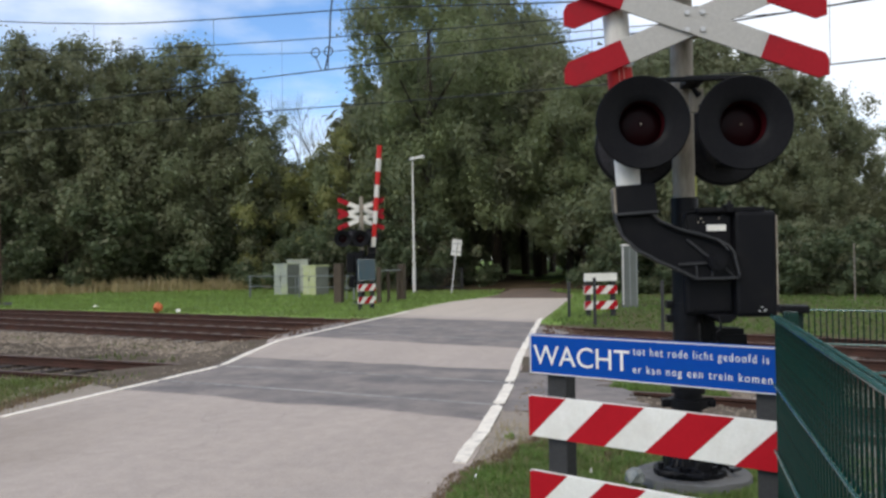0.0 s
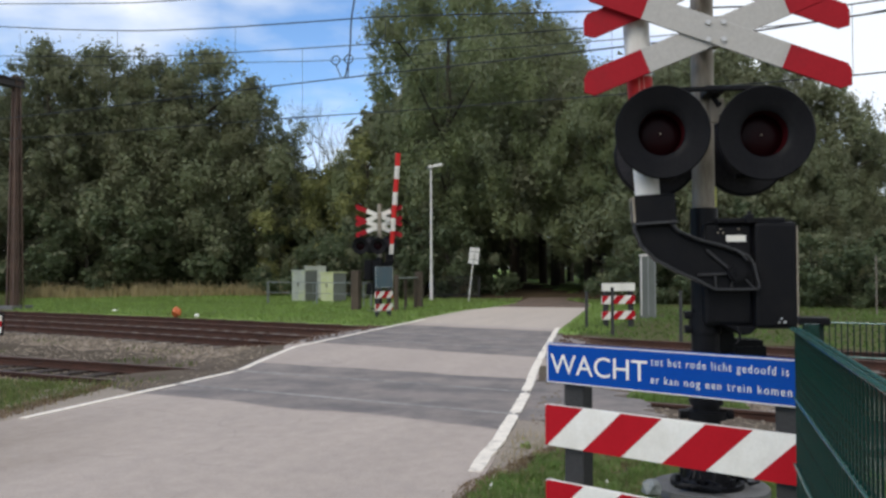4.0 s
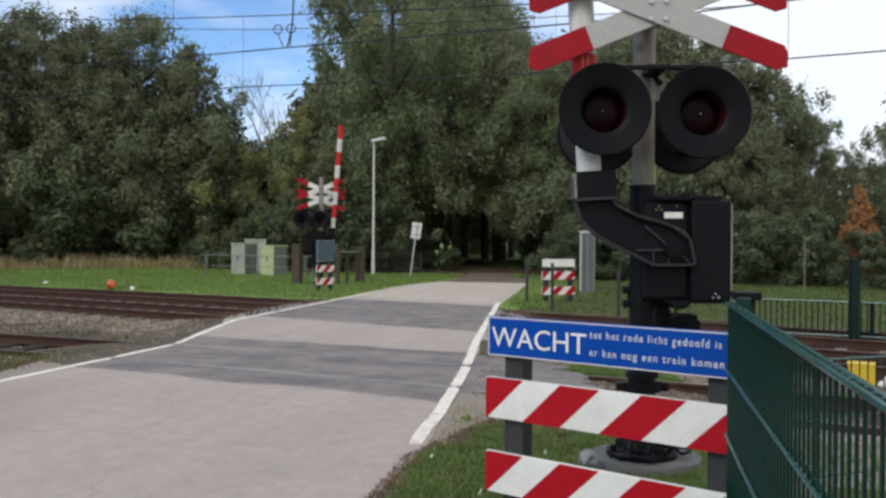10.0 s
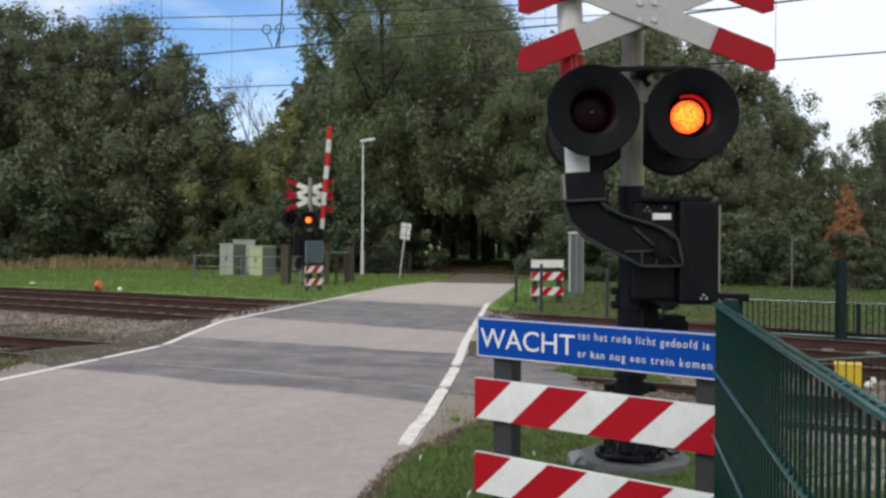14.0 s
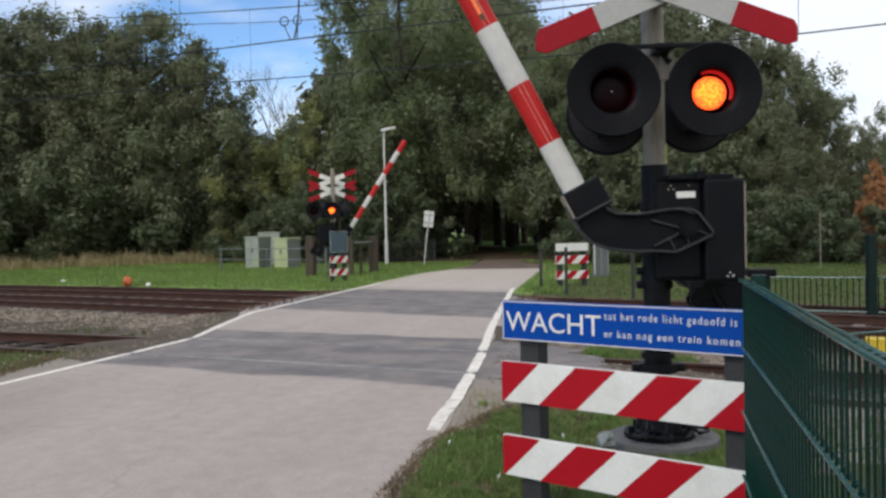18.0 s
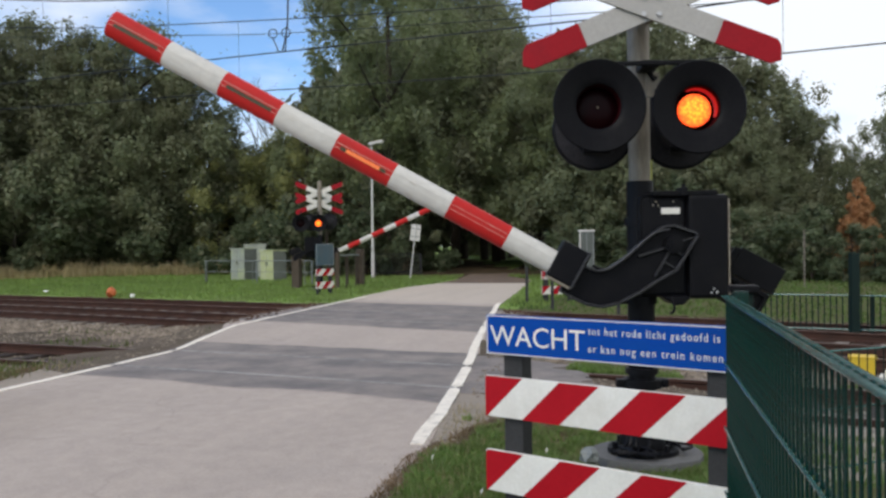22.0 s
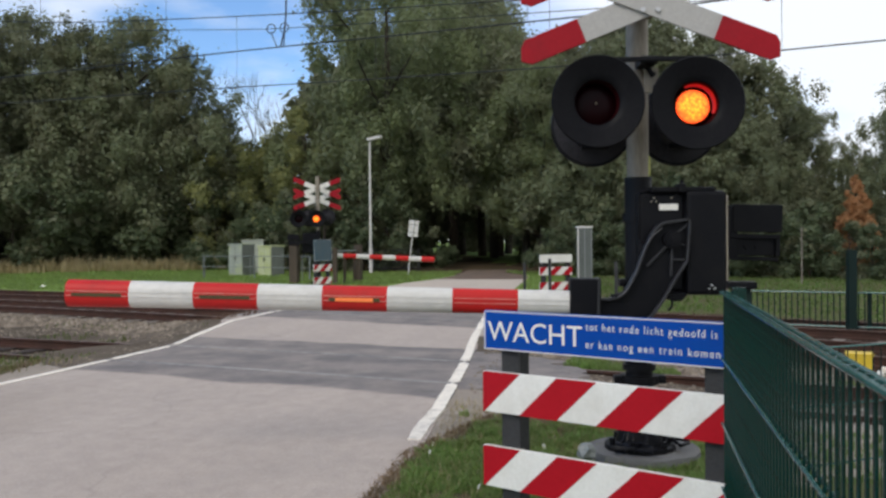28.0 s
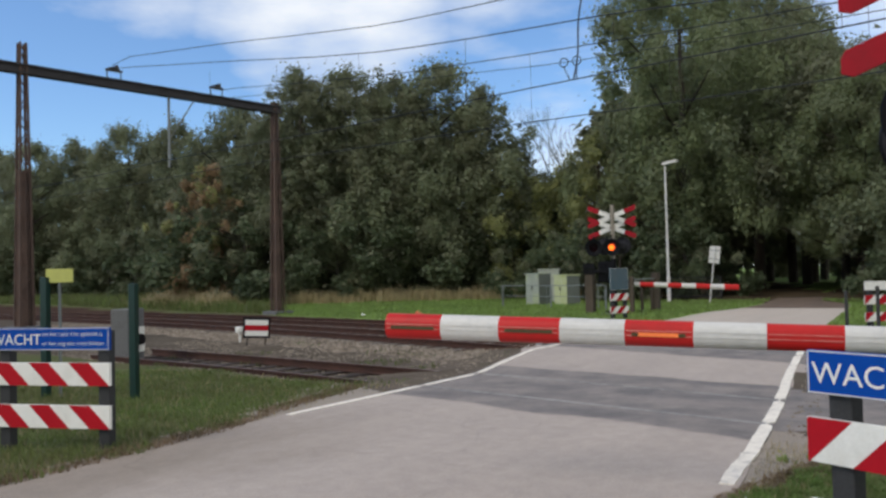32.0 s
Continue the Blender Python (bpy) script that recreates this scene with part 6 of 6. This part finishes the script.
blades("verge_grass", scatter(32000, -13, -6.6, 1.0, 9.4, lambda x, y: y < track_y(x, "siding") - 1.3 + 0.3 * noise.noise((x, y, 5)) and (road_left(y) - x > 0.14 + 0.5 * max(0, (y - 6) / 2) + 0.5 * noise.noise((x * 1.6, y * 1.6, 0)))), 0.07, "verge_blade", "short dull green grass on the far verge", width=0.006, lean=(0.2, 1.1), clump=0.8, freq=3)
blades("verge_weed", scatter(800, -12, -7.4, 8.2, 13.5, lambda x, y: off_road(x, y) and abs(y - track_y(x, "siding") + 0.9) < 1.1 and noise.noise((x * 0.9, y * 0.9, 2)) > -0.1), 0.07, "verge_blade", "weeds along the disused siding", width=0.007)
blades("field_grass", scatter(36000, -40, -2.5, 20, 52, lambda x, y: dry(x, y) and y > track_y(x, "far") + 1.5 and math.hypot(x, y) < 50 and not (x > -16 and y > 41) and -1.02 * y < x), 0.11, "grass", "green grass behind the tracks", width=0.022)
blades("tall_grass", scatter(12000, -70, -14, 30, 56, lambda x, y: 47.5 + 1.2 * noise.noise((x * 0.4, y * 0.4, 6)) < math.hypot(x, y) < 53 and noise.noise((x * 0.9, y * 0.9, 9)) > rnd.uniform(-0.6, 0.5)), 0.62, "dry_grass", "tall dry grass along the wood", width=0.026, lean=(0.1, 0.9), clump=1.0, freq=0.5)
blades("field_grass", scatter(16000, -3.4, 14, 14, 36, lambda x, y: dry(x, y) and y > track_y(x, "far") + 1.5), 0.09, "near_blade", "green grass right of the road", width=0.02)

blades("white_flower", scatter(9, -1.7, 0.3, 3.6, 6.4, lambda x, y: x - road_right(y) > 0.1), 0.055, "sign_white", "small white flowers in the verge grass", "flower", 0.012)

blades("trackside_weed", scatter(14000, -75, -20, 18, 50, lambda x, y: y > track_y(x, "far") + 2.2 and x < -1.0 * y and math.hypot(x, y) < 75), 0.5, "verge_blade", "tall dull weeds between the tracks and the wood", width=0.03)

blades("dry_blade", scatter(6000, -1.9, 0.8, 3.0, 7.8, lambda x, y: x - road_right(y) > 0.12), 0.06, "dry_grass", "withered straws in the verge grass", width=0.003)

blades("edge_straw", scatter(9000, -1.9, 0.7, 3.6, 7.5, lambda x, y: 0.0 < x - road_right(y) - 0.7 * max(0, (y - 5.8) / 2) < 0.17 + 0.1 * noise.noise((x * 6, y * 6, 2)) and y < 7.2 or x > -1.3 and 6.75 < y < 7.3 + 0.2 * noise.noise((x * 3, 0, 1))), 0.036, "withered", "brown withered grass along the edge of the verge", width=0.004, lean=(0.4, 1.6), clump=0.6)
blades("trackside_tuft", scatter(600, -16, -7.2, 9, 16.5, lambda x, y: off_road(x, y) and noise.noise((x * 0.7, y * 0.7, 12)) > 0.22 and y < track_y(x, "near") - 2.2), 0.1, "verge_blade", "thin weeds growing in the gravel", width=0.01)
blades("edge_straw", scatter(4200, -13, -6.6, 1.5, 9.4, lambda x, y: 0.0 < road_left(y) - x - 0.5 * max(0, (y - 6) / 2) < 0.3 + 0.3 * noise.noise((x * 2, y * 2, 5))), 0.045, "withered", "brown withered grass along the far road edge", width=0.005, lean=(0.4, 1.6), clump=0.6, freq=3)
blades("verge_straw", scatter(2600, -13, -6.6, 2.0, 9.6, lambda x, y: road_left(y) - x > 0.05 and bed(x, y) < 0.3 and noise.noise((x * 1.5, y * 1.5, 3)) > -0.1), 0.08, "dry_grass", "withered straws in the left verge", width=0.004)

blades("footway_grass", scatter(26000, -1.4, 2.6, -5.0, 3.4, lambda x, y: y < 2.9 + 0.9 * noise.noise((x * 1.5, y * 1.5, 6)) and x < 2.0 + 1.1 * noise.noise((x, y, 8)) and y > -4.2 + 1.5 * noise.noise((x, y, 3)) and x - road_right(y) > 0.06 + 0.3 * noise.noise((x * 2, y * 2, 0))), 0.045, "near_blade", "short grass round the foot of the fence", width=0.0055)

blades("weed_patch", scatter(5000, -1.0, 2.6, 8.6, 13.0, lambda x, y: track_y(x, "siding") + 0.95 < y < track_y(x, "near") - 2.4 and noise.noise((x * 0.8, y * 0.8, 21)) > -0.15), 0.1, "near_blade", "bright green weeds between the siding and the main track", width=0.008)

blades("fence_grass", scatter(9000, 0.5, 4.6, 2.6, 7.4, lambda x, y: y < track_y(x, "siding") - 1.5 and noise.noise((x * 1.3, y * 1.3, 31)) > -0.2), 0.07, "near_blade", "rough green grass behind the mesh fence", width=0.005)

# ballast
in_track = lambda x, y: track_y(x, "near") - 1.2 < y < track_y(x, "far") + 1.2
stones("ballast", scatter(9000, -34, 12, 8, 30, lambda x, y: not road_left(y) - 1.1 < x < road_right(y) + 0.7 and track_y(x, "near") - 2.9 + 0.5 * noise.noise((x, y, 0)) < y < track_y(x, "near") - 1.1), 0.065, "stone", "grey-brown crushed stone beside the main tracks")
stones("track_ballast", scatter(16000, -34, 12, 8, 32, lambda x, y: off_road(x, y) and in_track(x, y)), 0.045, "rust_stone", "rust-stained crushed stone in the main tracks")
stones("edge_chips", scatter(700, -2.2, -1.3, 4.0, 7.6, lambda x, y: -0.1 < x - road_right(y) < 0.12 + 0.3 * max(0, y - 6.2)), 0.013, "pale_ballast", "crumbled asphalt chips along the road edge")
stones("pale_gravel", scatter(7000, 0.6, 9, 5, 13, lambda x, y: track_y(x, "siding") - 1.9 < y < track_y(x, "near") - 1.2 and noise.noise((x * 0.9, y * 0.9, 15)) > -0.3), 0.035, "pale_ballast", "pale crushed stone round the siding")
stones("gravel_stones", scatter(9000, -20, 10, 6, 17, lambda x, y: off_road(x, y) and track_y(x, "siding") - 1.2 < y < track_y(x, "near") - 2.0 and noise.noise((x * 0.8, y * 0.8, 5)) > -0.25), 0.028, "stone", "sparse gravel round the siding")


# ---- what moves ----
def phase_at(t):
    """0: right-hand lamps lit, 1: left-hand lamps lit, None: dark."""
    if t < 10.25:
        return None
    if t < 10.35:
        return 0
    if t < 10.58:
        return 1
    return 0 if (t - 10.58) % (2 / 3) < 0.31 else 1


def blink(ob, phase, dark, lit):
    rows, last = [], None
    for f in range(0, 32 * FPS + 1):
        t = f / FPS
        on = phase_at(t) == phase
        if on != last:
            if last is not None:
                rows.append((t - 1 / FPS, lit if last else dark))
            rows.append((t, lit if on else dark))
            last = on
    rows.append((32.0 + 1 / FPS, lit if last else dark))
    walk(ob, rows)


def motions():
    swing = [(0, 86.7), (13.5, 86.7), (15.3, 86.7), (15.6, 84.0), (16, 78.7), (17, 71.5), (18, 62.8), (19, 53.6), (20, 46), (21, 37.7), (22, 29.2), (23, 22.2), (24, 14.7), (25, 7.8), (25.5, 4.6), (26, 2.4), (26.4, 1.6), (27, 1.5), (32, 1.5)]
    behind = [(0, -1), (15.3, -1), (16, -4), (17, -7), (18, -6), (20, -5), (26, -4.5), (32, -4.5)]
    lag = lambda t: float(np.interp(t, [q[0] for q in behind], [q[1] for q in behind]))
    for machine in (near_machine, far_machine):
        for ob in list(machine.children):
            if ob.name.startswith("crank_arm"):
                walk(ob, [(t, pose(HUB[0], ARM_Y, HUB[1], 0, a + (lag(t) if machine is far_machine else 0), 0)) for t, a in swing])
            if ob.name.startswith("barrier_boom"):
                walk(ob, [(t, pose(PIVOT[0], ARM_Y, PIVOT[1], 0, a + (lag(t) if machine is far_machine else 0), 0)) for t, a in swing])
                for c in ob.children:
                    if c.name.startswith("lit_strip"):
                        r = c["depth"]
                        blink(c, c["phase"], pose(0, 0, -0.4405), pose(0, -r - 0.004, -0.4405))
            if ob.name.startswith("lamp_board"):
                front = ob.location.y < 0
                phase = (0 if ob.location.x > 0 else 1) if front else (1 if ob.location.x > 0.3 else 0)
                for c in ob.children:
                    if c.name.startswith("lit_disc"):
                        blink(c, phase, pose(0, 0.216, 0), pose(-0.008, 0.108, -0.008))


motions()
